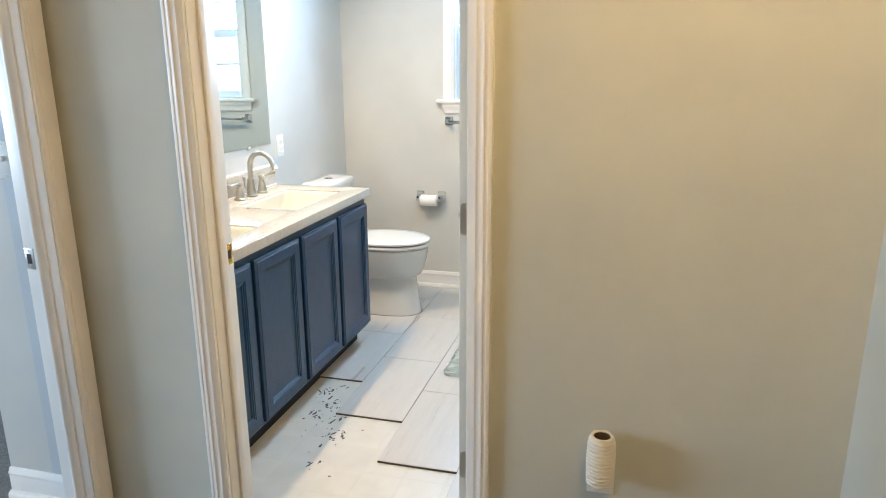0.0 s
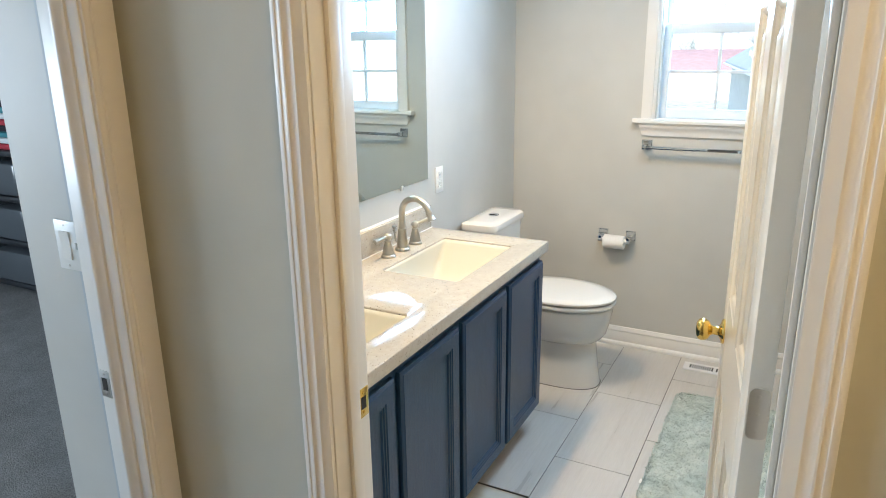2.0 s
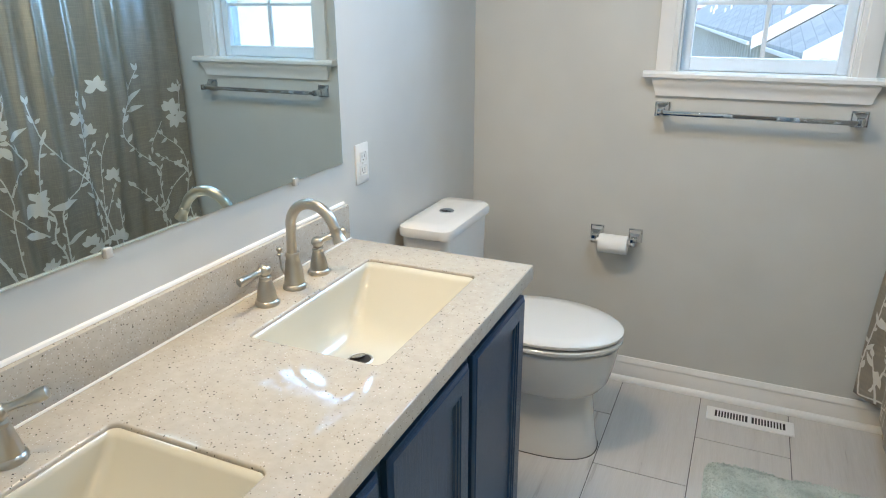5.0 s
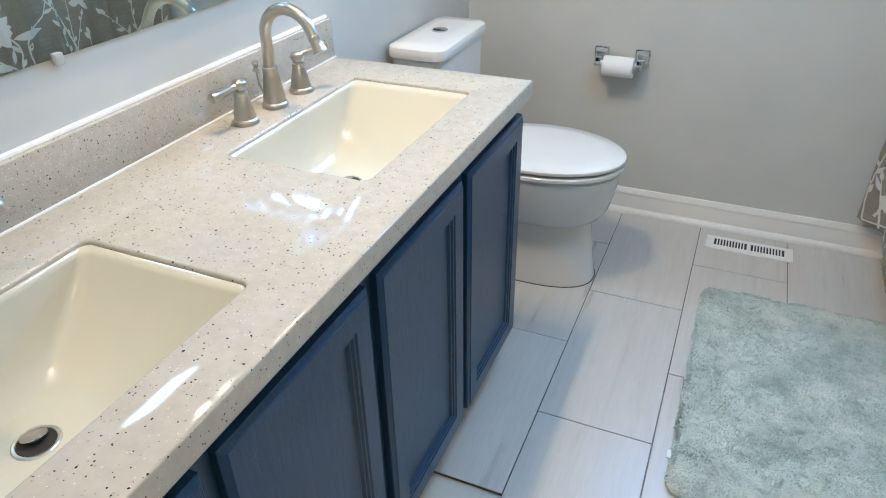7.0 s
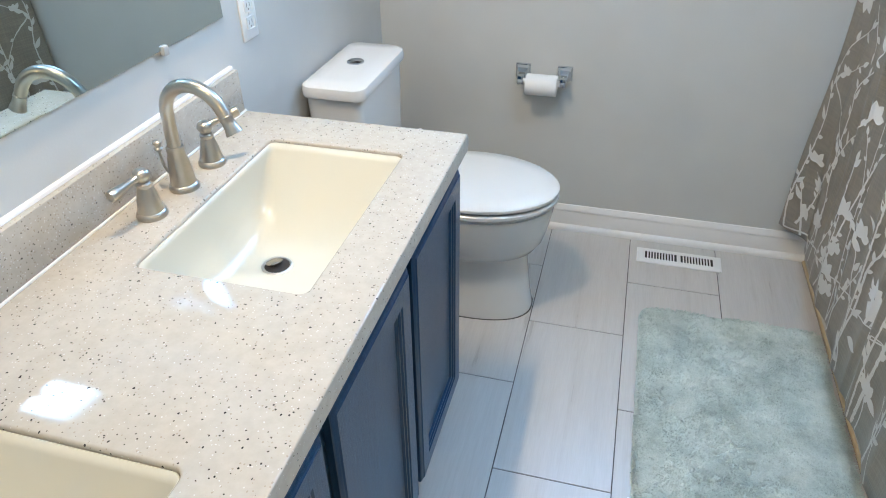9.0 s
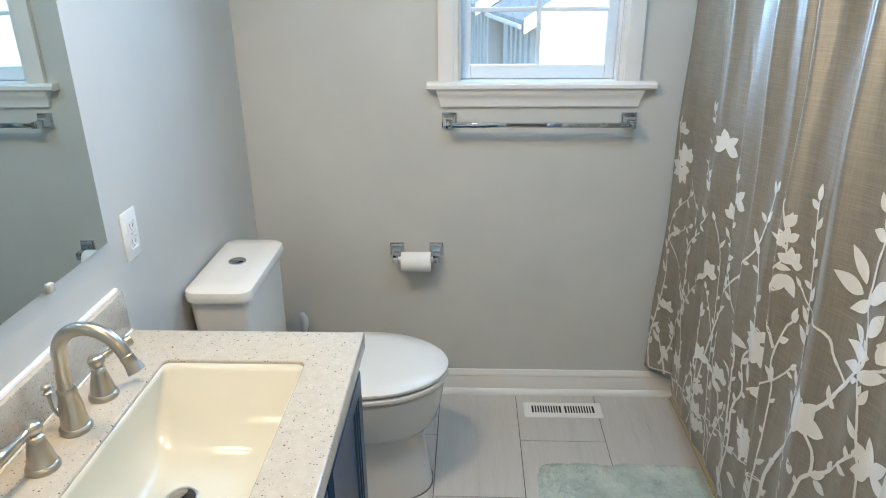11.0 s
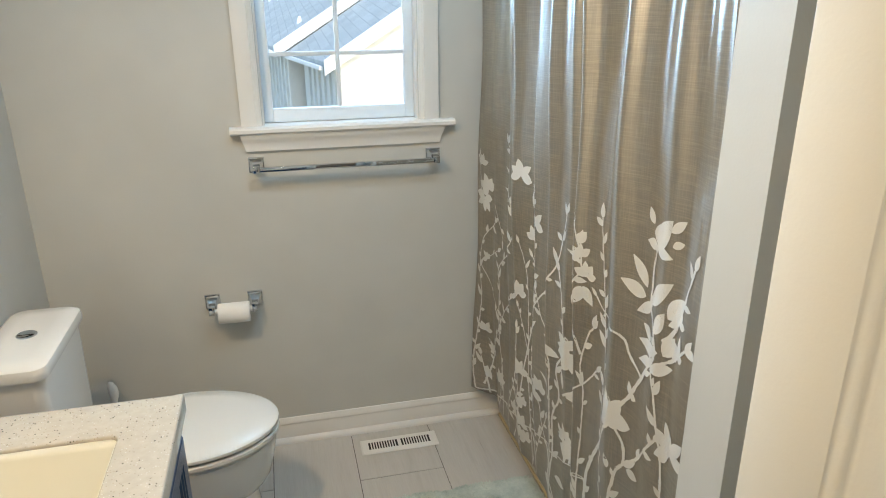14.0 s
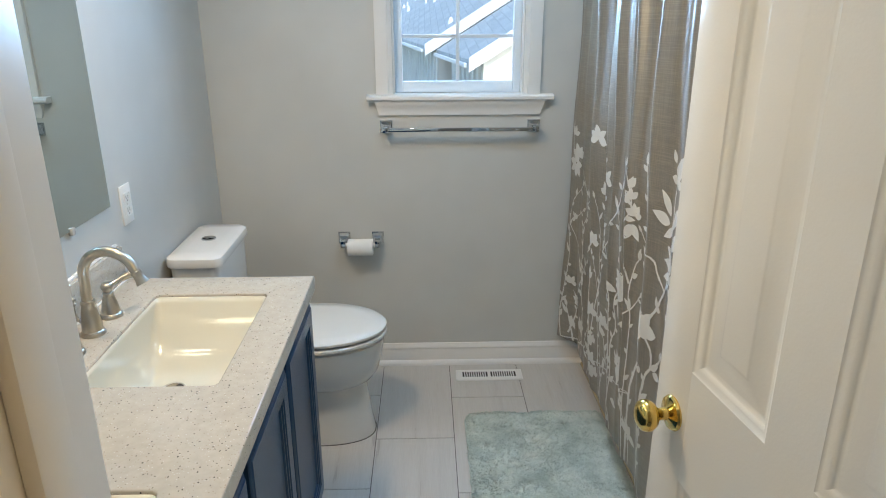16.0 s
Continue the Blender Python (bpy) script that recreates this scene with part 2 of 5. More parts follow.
def shingle_mat():
    m = base_mat("grey_roof_shingles", (0.16, 0.19, 0.23), 0.85)
    nt = m.node_tree
    br = nt.nodes.new("ShaderNodeTexBrick")
    br.inputs["Scale"].default_value = 1.0
    br.inputs["Brick Width"].default_value = 0.35
    br.inputs["Row Height"].default_value = 0.15
    br.inputs["Mortar Size"].default_value = 0.006
    br.inputs["Color1"].default_value = (0.43, 0.44, 0.43, 1)
    br.inputs["Color2"].default_value = (0.52, 0.53, 0.51, 1)
    br.inputs["Mortar"].default_value = (0.36, 0.37, 0.36, 1)
    tc = nt.nodes.new("ShaderNodeNewGeometry")
    mp = nt.nodes.new("ShaderNodeMapping")
    mp.inputs["Rotation"].default_value = (0, 0, radians(90))
    nt.links.new(tc.outputs["Position"], mp.inputs["Vector"])
    nt.links.new(mp.outputs[0], br.inputs["Vector"])
    bsdf(m, "Base Color", br.outputs[0])
    return m


SHINGLE = shingle_mat()
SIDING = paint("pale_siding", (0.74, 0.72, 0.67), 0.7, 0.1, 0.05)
# darker, greyer copy of the siding: the side wall's shade put into colour
SIDESHADE = paint("shaded_board_siding", (0.66, 0.67, 0.65), 0.7, 0.1, 0.05)
FASCIA = base_mat("white_fascia", (0.8, 0.8, 0.8), 0.5)
SNOW = paint("snow_and_frost", (0.8, 0.81, 0.83), 0.8, 0.3, 0.03)
GRASS = paint("frosted_lawn", (0.50, 0.46, 0.36), 0.95, 0.3, 0.3)
REDROOF = paint("red_roof", (0.52, 0.30, 0.27), 0.8, 0.2, 0.1)
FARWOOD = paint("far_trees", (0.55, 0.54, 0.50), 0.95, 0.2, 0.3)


# ---- mesh helpers ----
def box(bm, x0, x1, y0, y1, z0, z1, bevel=0.0, seg=2):
    made = bmesh.ops.create_cube(bm, size=1.0, matrix=Matrix.LocRotScale(((x0 + x1) / 2, (y0 + y1) / 2, (z0 + z1) / 2), None, (abs(x1 - x0), abs(y1 - y0), abs(z1 - z0))))
    if bevel > 0:
        edges = {e for v in made["verts"] for e in v.link_edges}
        bmesh.ops.bevel(bm, geom=list(edges), offset=bevel, segments=seg, affect="EDGES", profile=0.5)
    return bm


def nbox(*a, **k):
    return box(bmesh.new(), *a, **k)


def loft(bm, rings, cap0=True, cap1=True, closed=True):
    """Skin rings of equally many points."""
    vs = [[bm.verts.new(p) for p in ring] for ring in rings]
    n = len(vs[0])
    for a, b in zip(vs, vs[1:]):
        for i in range(n if closed else n - 1):
            j = (i + 1) % n
            bm.faces.new((a[i], a[j], b[j], b[i]))
    if cap0:
        bm.faces.new(vs[0][::-1])
    if cap1:
        bm.faces.new(vs[-1])
    return bm


def turned(bm, profile, m=Matrix(), seg=28):
    """A solid of revolution about z: profile of (radius, z)."""
    rings = [[m @ Vector((r * math.cos(2 * math.pi * i / seg), r * math.sin(2 * math.pi * i / seg), z)) for i in range(seg)] for r, z in profile]
    return loft(bm, rings)


def tube(bm, points, radii, seg=16):
    points = [Vector(p) for p in points]
    if isinstance(radii, (int, float)):
        radii = [radii] * len(points)
    rings, up = [], None
    for i, p in enumerate(points):
        d = (points[min(i + 1, len(points) - 1)] - points[max(i - 1, 0)]).normalized()
        if up is None:
            up = d.orthogonal().normalized()
        up = (up - d * up.dot(d)).normalized()
        side = d.cross(up)
        rings.append([p + radii[i] * (math.cos(2 * math.pi * k / seg) * up + math.sin(2 * math.pi * k / seg) * side) for k in range(seg)])
    return loft(bm, rings)


def rounded(x0, x1, y0, y1, r, z, n=6):
    """A rounded rectangle's outline at height z."""
    out = []
    for cx, cy, a in ((x1 - r, y1 - r, 0), (x0 + r, y1 - r, 90), (x0 + r, y0 + r, 180), (x1 - r, y0 + r, 270)):
        for k in range(n + 1):
            t = radians(a + 90 * k / n)
            out.append(Vector((cx + r * math.cos(t), cy + r * math.sin(t), z)))
    return out


def mesh_of(name, bm, material, smooth=True, recalc=True):
    if recalc:
        bmesh.ops.recalc_face_normals(bm, faces=bm.faces)
    me = bpy.data.meshes.new(name)
    bm.to_mesh(me)
    bm.free()
    me.materials.append(material)
    if smooth:
        me.shade_smooth()
        me.set_sharp_from_angle(angle=radians(38))
    return me


def thing(name, at=(0, 0, 0), label="", category="", group="", kind=""):
    ob = new(name)
    ob.empty_display_size = 0.05
    ob.matrix_basis = Matrix.Translation(at)
    return tagged(ob, label, category, group, kind)


def part(name, bm, material, parent=None, label="", smooth=True):
    ob = new(name, mesh_of(name, bm, material, smooth))
    if parent:
        ob.parent = parent
        m = parent.matrix_basis.copy()
        if parent.parent:
            m = parent.parent.matrix_basis @ parent.matrix_parent_inverse @ m
        ob.matrix_parent_inverse = m.inverted()
    return tagged(ob, label)


def structure(name, bm, material, label="", category="wall", smooth=True):
    return tagged(part(name, bm, material, None, label, smooth), "", category, "", "structure")


# ---- rooms ----
H = 2.44                    # ceiling height
YF = 4.455                  # face of the window wall
YB, YH = 1.93, 1.815        # bath and hall faces of the door wall
JL, JR, HEAD = 0.69, 1.455, 2.06  # door opening
WX0, WX1, WZ0, WZ1 = 0.762, 1.298, 1.25, 2.11  # window opening

bm = bmesh.new()
for a in ((-0.18, WX0, 0, H), (WX1, 2.52, 0, H), (WX0, WX1, 0, WZ0 - 0.028), (WX0, WX1, WZ1, H)):
    box(bm, a[0], a[1], YF, YF + 0.16, a[2], a[3])
structure("wall_north", bm, WALL, "light grey painted wall with the window in it")
structure("wall_west", nbox(-0.18, 0, 1.80, YF, 0, H), WALL, "light grey painted wall behind the vanity and toilet")
bm = bmesh.new()
box(bm, 0.0, JL - 0.02, YH, YB, 0, H)
box(bm, JR + 0.02, 2.40, YH, YB, 0, H)
box(bm, JL - 0.02, JR + 0.02, YH, YB, HEAD + 0.02, H)
structure("wall_south", bm, HALLWALL, "painted wall between hall and bathroom with the doorway in it")
bm = bmesh.new()
box(bm, 1.58, 1.70, YB, 2.85, 0, H)
box(bm, 1.46, 2.40, 2.85, 2.965, 0, H)
structure("wall_partition", bm, WALL, "light grey wall end beside the shower curtain")
structure("wall_east", nbox(2.40, 2.52, -1.8, YF, 0, H), HALLWALL, "painted wall closing the hall and the tub")
bm = bmesh.new()
BD0, BD1 = 0.93, 1.735      # bedroom door opening along y
box(bm, 0.10, 0.22, -1.8, BD0 - 0.02, 0, H)
box(bm, 0.108, 0.22, BD1 + 0.02, YH, 0, H)
box(bm, 0.10, 0.22, BD0 - 0.02, BD1 + 0.02, HEAD + 0.02, H)
structure("wall_hall_west", bm, HALLWALL, "hall wall with the bedroom doorway")
structure("wall_hall_south", nbox(0.10, 2.52, -1.92, -1.8, 0, H), HALLWALL, "painted end wall of the hall")
bm = bmesh.new()
box(bm, 0.0, 0.107, 1.80, YH, 0, H)
structure("wall_end", bm, BEDWALL, "bedroom face of the wall beside the doorway")
bm = bmesh.new()
box(bm, -4.8, -4.68, -1.92, -1.2, 0, H)
box(bm, -4.8, -4.68, 0.6, 5.0, 0, H)
box(bm, -4.8, -4.68, -1.2, 0.6, 0, 0.85)
box(bm, -4.8, -4.68, -1.2, 0.6, 2.1, H)
box(bm, -4.68, 0.10, -1.92, -1.8, 0, H)
box(bm, -4.68, -0.18, 4.88, 5.0, 0, H)
box(bm, -0.18, -0.06, YF + 0.16, 5.0, 0, H)
structure("wall_bedroom", bm, BEDWALL, "blue-grey painted bedroom walls")
structure("ceiling", nbox(-4.8, 2.52, -1.92, 5.0, H, H + 0.1), CEIL, "white painted ceiling", "ceiling")
bm = bmesh.new()
box(bm, -4.8, 2.52, -1.92, 1.87, -0.12, -0.004)
box(bm, -4.8, -0.18, 1.87, 5.0, -0.12, -0.004)
structure("floor_carpet", bm, CARPET, "grey cut-pile carpet in bedroom and hall", "carpet")
floor = structure("floor", nbox(-0.0, 2.40, 1.87, YF, -0.12, -0.010), VINYL, "old cream vinyl sheet under unfinished tiling", "floor")

# ---- trim, doorways ----
def casing_bm(pts, w, d, inner, n=(0, -1, 0), flat=False):
    """A moulded casing board along the straight line pts, w wide towards inner, d proud along n."""
    a, b = Vector(pts[0]), Vector(pts[1])
    u, n = Vector(inner), Vector(n)
    prof = ((0, 0), (0, 0.94), (0.03, 1.0), (0.16, 1.0), (0.18, 0.94), (0.30, 0.95), (0.32, 1.0), (0.38, 0.99), (0.41, 0.90), (0.62, 0.82), (0.65, 0.86), (0.69, 0.85), (0.73, 0.76), (0.94, 0.70), (1.0, 0.62), (1.0, 0))
    if flat:
        prof = ((0, 0), (0, 0.96), (0.02, 1.0), (0.74, 0.98), (0.78, 0.80), (0.84, 0.80), (0.88, 0.70), (0.98, 0.68), (1.0, 0.6), (1.0, 0))
    bm = bmesh.new()
    return loft(bm, [[p + u * (w * s) + n * (d * h) for s, h in prof] for p in (a, b)])


def doorway(name, label):
    return thing(name, (0, 0, 0), label, "door frame", "", "structure")


bath_frame = doorway("door_frame_1", "white moulded casing and jamb of the bathroom doorway")
CW = 0.062
for x, s in ((JL - 0.004 - CW, 1), (JR + 0.004 + CW, -1)):
    part("casing", casing_bm(((x, YH, 0), (x, YH, HEAD + 0.06)), CW, 0.018, (s, 0, 0)), TRIM, bath_frame)
part("casing", casing_bm(((JL - 0.066, YH, HEAD + 0.066), (JR + 0.066, YH, HEAD + 0.066)), CW, 0.0175, (0, 0, -1)), TRIM, bath_frame)
for x, s in ((JR + 0.066, -1),):
    part("casing", casing_bm(((x, YB, 0), (x, YB, HEAD + 0.06)), CW, 0.018, (s, 0, 0), (0, 1, 0)), TRIM, bath_frame)
for x0, x1 in ((JL - 0.02, JL), (JR, JR + 0.02)):
    part("jamb", nbox(x0, x1, YH - 0.002, YB + 0.004, 0, HEAD, 0.002), JAMBPAINT, bath_frame)
part("jamb", nbox(JL - 0.02, JR + 0.02, YH - 0.002, YB + 0.004, HEAD, HEAD + 0.02, 0.002), JAMBPAINT, bath_frame)
for x0, x1 in ((JL, JL + 0.011), (JR - 0.011, JR)):
    part("door_stop", nbox(x0, x1, YB - 0.075, YB - 0.040, 0, HEAD, 0.003), JAMBPAINT, bath_frame)
bm = nbox(JL - 0.0005, JL + 0.0015, YB - 0.034, YB + 0.000, 0.87, 0.935, 0.0006)
plate = part("strike_plate", bm, BRASS, bath_frame, "brass strike plate")
part("strike_hole", nbox(JL + 0.0012, JL + 0.0022, YB - 0.026, YB - 0.009, 0.889, 0.916), DARK, plate)
for z in (0.880, 0.925):
    part("screw", turned(bmesh.new(), ((0.0035, 0), (0.0035, 0.0012), (0.001, 0.0016)), pose(JL + 0.0012, YB - 0.017, z, 0, 90, 0), 10), BRASS, plate)

bed_frame = doorway("door_frame_2", "white moulded casing and jamb of the bedroom doorway")
part("casing", casing_bm(((0.22, BD1 + 0.066, 0), (0.22, BD1 + 0.066, HEAD + 0.06)), 0.062, 0.018, (0, -1, 0), (1, 0, 0), True), TRIM, bed_frame)
part("casing", casing_bm(((0.22, BD0 - 0.066, 0), (0.22, BD0 - 0.066, HEAD + 0.06)), 0.062, 0.018, (0, 1, 0), (1, 0, 0), True), TRIM, bed_frame)
part("casing", casing_bm(((0.22, BD0 - 0.066, HEAD + 0.066), (0.22, BD1 + 0.066, HEAD + 0.066)), 0.062, 0.0175, (0, 0, -1), (1, 0, 0), True), TRIM, bed_frame)
part("jamb", nbox(0.106, 0.224, BD1, BD1 + 0.02, 0, HEAD, 0.002), TRIM, bed_frame)
part("jamb", nbox(0.098, 0.224, BD0 - 0.02, BD0, 0, HEAD, 0.002), TRIM, bed_frame)
part("jamb", nbox(0.098, 0.224, BD0 - 0.02, BD1 + 0.02, HEAD, HEAD + 0.02, 0.002), TRIM, bed_frame)
part("door_stop", loft(bmesh.new(), [[(x, BD1 - d, z) for x, d in ((0.158, 0.0), (0.158, 0.012), (0.162, 0.0135), (0.168, 0.013), (0.174, 0.010), (0.182, 0.0055), (0.190, 0.004), (0.193, 0.0))] for z in (0, HEAD)]), TRIM, bed_frame)
part("door_stop", nbox(0.150, 0.185, BD0, BD0 + 0.011, 0, HEAD, 0.003), TRIM, bed_frame)
plate = part("strike_plate", nbox(0.108, 0.140, BD1 - 0.0015, BD1 + 0.0005, 0.866, 0.931, 0.0006), STEEL, bed_frame, "tarnished steel strike plate")
part("strike_hole", nbox(0.116, 0.132, BD1 - 0.0022, BD1 - 0.001, 0.883, 0.913), DARK, plate)
for z in (0.874, 0.923):
    part("screw", turned(bmesh.new(), ((0.0035, 0), (0.0035, 0.0012), (0.001, 0.0016)), pose(0.124, BD1 - 0.001, z, 90, 0, 0), 10), STEEL, plate)


def baseboard(name, a, b, n, h=0.105):
    """Moulded baseboard with a shoe along a line, proud along n."""
    a, b, n = Vector((*a, 0)), Vector((*b, 0)), Vector((*n, 0))
    prof = ((0, -0.008), (0.030, -0.008), (0.030, 0.006), (0.027, 0.014), (0.020, 0.020), (0.0125, 0.021), (0.0125, h * 0.70), (0.0112, h * 0.72), (0.0112, h * 0.75), (0.0145, h * 0.78), (0.0140, h * 0.85), (0.0095, h * 0.90), (0.0085, h * 0.96), (0.005, h), (0, h))
    bm = bmesh.new()
    loft(bm, [[p + n * s + Vector((0, 0, z)) for s, z in prof] for p in (a, b)])
    return structure(name, bm, TRIM, "white moulded baseboard with shoe", "baseboard")


baseboard("baseboard_north", (0.0, YF), (1.618, YF), (0, -1))
baseboard("baseboard_west", (0.0, 3.45), (0.0, YF - 0.027), (1, 0))
baseboard("baseboard_bedroom", (-0.18, 1.80), (0.098, 1.80), (0, -1))
baseboard("baseboard_hall", (JR + 0.066, YH), (2.40, YH), (0, -1))
baseboard("baseboard_partition", (1.46, 2.85), (1.46, 2.965), (-1, 0))

# ---- bathroom door, open into the room ----
DW, DH, DT = 0.700, 2.035, 0.035
dirx = Vector((-0.095, 0.692, 0)).normalized()
door_m = Matrix.Translation((1.402, 1.948, 0.012)) @ Matrix(((dirx.x, -dirx.y, 0, 0), (dirx.y, dirx.x, 0, 0), (0, 0, 1, 0), (0, 0, 0, 1)))
door = new("door_1")
door.matrix_basis = door_m
tagged(door, "white six-panel door standing open with brass knob", "door", "", "structure")


def dpart(name, bm, material, label="", parent=door):
    """A part of the door in its own axes."""
    ob = part(name, bm, material, None, label)
    ob.parent = parent
    return ob


ST = 0.104
MU = 0.100
cols = ((ST, (DW - MU) / 2), ((DW + MU) / 2, DW - ST))
rows = ((0.22, 0.80), (1.01, 1.665), (1.755, DH - 0.10))
for x0, x1 in ((0, ST), (DW - ST, DW)):
    dpart("stile", nbox(x0, x1, -DT, 0, 0, DH, 0.0015), DOORPAINT)
for z0, z1 in ((0, 0.22), (0.80, 1.01), (1.665, 1.755), (DH - 0.10, DH)):
    dpart("rail", nbox(ST, DW - ST, -DT, 0, z0, z1), DOORPAINT)
for z0, z1 in rows:
    dpart("mullion", nbox((DW - MU) / 2, (DW + MU) / 2, -DT, 0, z0, z1), DOORPAINT)
    for x0, x1 in cols:
        bm = bmesh.new()
        for s in (0, -1):
            rings = []
            for inset, depth in ((0.0, 0.0), (0.004, 0.003), (0.010, 0.004), (0.016, 0.009), (0.020, 0.0115), (0.026, 0.0115), (0.0592, 0.0056), (0.0622, 0.0040), (0.067, 0.0034)):
                y = -depth if s == 0 else -DT + depth
                rings.append([(x0 + inset, y, z0 + inset), (x1 - inset, y, z0 + inset), (x1 - inset, y, z1 - inset), (x0 + inset, y, z1 - inset)])
            loft(bm, rings, False, True)
        dpart("panel", bm, DOORPAINT)
knob = dpart("doorknob", turned(bmesh.new(), ((0.031, 0), (0.0315, 0.003), (0.029, 0.007), (0.018, 0.010), (0.0115, 0.014), (0.0105, 0.026), (0.014, 0.032), (0.023, 0.037), (0.0275, 0.045), (0.028, 0.052), (0.025, 0.060), (0.017, 0.065), (0.006, 0.067)), pose(DW - 0.062, 0, 0.908, -90, 0, 0)), BRASS, "polished brass round knob")
dpart("doorknob", turned(bmesh.new(), ((0.031, 0), (0.0315, 0.003), (0.029, 0.007), (0.018, 0.010), (0.0115, 0.014), (0.0105, 0.026), (0.014, 0.032), (0.023, 0.037), (0.0275, 0.045), (0.028, 0.052), (0.025, 0.060), (0.017, 0.065), (0.006, 0.067)), pose(DW - 0.062, -DT, 0.908, 90, 0, 0)), BRASS, "polished brass round knob")
for z in (0.215, 0.985, 1.76):
    hinge = dpart("hinge", loft(bmesh.new(), [[(x, p.x, p.y) for p in rounded(-DT + 0.001, -0.003, z, z + 0.089, 0.010, 0)] for x in (-0.0016, 0.0004)]), STEEL, "painted-over steel hinge leaf")
    for dz in (0.014, 0.044, 0.075):
        s = part("screw", turned(bmesh.new(), ((0.0035, 0), (0.0035, 0.001), (0.001, 0.0014)), pose(-0.001, -DT / 2, z + dz, 0, -90, 0), 10), STEEL)
        s.parent = hinge

# ---- window ----
window = thing("window_1", (1.03, YF, WZ0), "white double-hung window with muntins, closed", "window", "", "structure")
CY = YF
for x, s in ((WX0 - 0.070, 1), (WX1 + 0.070, -1)):
    part("casing", casing_bm(((x, CY, WZ0), (x, CY, WZ1 + 0.07)), 0.068, 0.018, (s, 0, 0), flat=True), TRIM, window)
part("casing", casing_bm(((WX0 - 0.07, CY, WZ1 + 0.071), (WX1 + 0.07, CY, WZ1 + 0.071)), 0.068, 0.0175, (0, 0, -1), flat=True), TRIM, window)
bm = bmesh.new()
prof = ((CY + 0.158, 1.2235), (CY - 0.034, 1.2235), (CY - 0.040, 1.232), (CY - 0.040, 1.243), (CY - 0.034, 1.2500), (CY + 0.158, 1.2500))
loft(bm, [[(x, y, z) for y, z in prof] for x in (WX0 + 0.001, WX1 - 0.001)])
prof2 = ((CY - 0.001, 1.226), (CY - 0.036, 1.226), (CY - 0.043, 1.232), (CY - 0.043, 1.243), (CY - 0.036, 1.2505), (CY - 0.001, 1.2505))
loft(bm, [[(x, y, z) for y, z in prof2] for x in (0.653, 1.423)])
part("window_sill", bm, TRIM, window)
bm = bmesh.new()
prof = ((0, 0), (0.012, 0.0), (0.013, 0.020), (0.020, 0.036), (0.030, 0.048), (0.031, 0.060), (0, 0.060))
loft(bm, [[(x + e * z * 0.28, CY - d, 1.166 + z) for d, z in prof] for x, e in ((0.700, -1), (1.372, 1))])
part("apron", bm, TRIM, window)
for x0, x1, z0, z1 in ((WX0, WX0 + 0.006, WZ0, WZ1), (WX1 - 0.006, WX1, WZ0, WZ1), (WX0 + 0.006, WX1 - 0.006, WZ1 - 0.012, WZ1)):
    part("window_frame", nbox(x0, x1, CY + 0.002, CY + 0.158, z0, z1), TRIM, window)
part("window_frame", nbox(WX0 + 0.006, WX1 - 0.006, CY + 0.084, CY + 0.157, WZ0 + 0.0005, WZ0 + 0.018), TRIM, window)


def sash(z0, z1, y, low, high):
    sx0, sx1 = WX0 + 0.0062, WX1 - 0.0062
    frame_ob = part("sash", nbox(sx0, sx0 + 0.032, y, y + 0.034, z0, z1, 0.003), SASHVINYL, window)
    part("sash_stile", nbox(sx1 - 0.032, sx1, y, y + 0.034, z0, z1, 0.003), SASHVINYL, window)
    part("sash_rail", nbox(sx0 + 0.032, sx1 - 0.032, y, y + 0.034, z0, z0 + low, 0.003), SASHVINYL, window)
    part("sash_rail", nbox(sx0 + 0.032, sx1 - 0.032, y, y + 0.034, z1 - high, z1, 0.003), SASHVINYL, window)
    gx0, gx1, gz0, gz1 = sx0 + 0.032, sx1 - 0.032, z0 + low, z1 - high
    zm = (gz0 + gz1) / 2
    xm = (gx0 + gx1) / 2
    part("muntin", nbox(xm - 0.0075, xm + 0.0075, y + 0.008, y + 0.022, gz0, gz1, 0.002), SASHVINYL, window)
    part("muntin", nbox(gx0, xm - 0.0076, y + 0.008, y + 0.022, zm - 0.0075, zm + 0.0075, 0.002), SASHVINYL, window)
    part("muntin", nbox(xm + 0.0076, gx1, y + 0.008, y + 0.022, zm - 0.0075, zm + 0.0075, 0.002), SASHVINYL, window)
    pane = part("pane", nbox(gx0 - 0.003, gx1 + 0.003, y + 0.026, y + 0.029, gz0 - 0.003, gz1 + 0.003), GLASS, window)
    pane.visible_shadow = False


sash(1.2515, 1.708, CY + 0.045, 0.046, 0.050)
sash(1.668, 2.098, CY + 0.082, 0.046, 0.034)
part("sash_lock", nbox(1.005, 1.055, CY + 0.030, CY + 0.048, 1.708, 1.716, 0.003), SASHVINYL, window)

# ---- vanity ----
CT, CB = 0.846, 0.806       # counter top and underside
VY0, VY1 = 1.934, 3.440
SINKS = ((2.025, 2.497), (2.826, 3.312))
SX0, SX1 = 0.150, 0.454
vanity = thing("vanity_cabinet", (0.27, 2.69, 0), "slate blue oak double vanity with panelled doors on shade-black plinth", "cabinet")
bm = bmesh.new()
box(bm, 0.004, 0.515, VY0 + 0.006, VY0 + 0.022, 0.095, CB - 0.001)
box(bm, 0.004, 0.515, VY1 - 0.030, VY1 - 0.014, 0.095, CB - 0.001)
box(bm, 0.004, 0.515, VY0 + 0.022, VY1 - 0.030, 0.095, 0.111)
box(bm, 0.004, 0.012, VY0 + 0.022, VY1 - 0.030, 0.111, CB - 0.001)
part("body", bm, NAVY, vanity)
bm = bmesh.new()
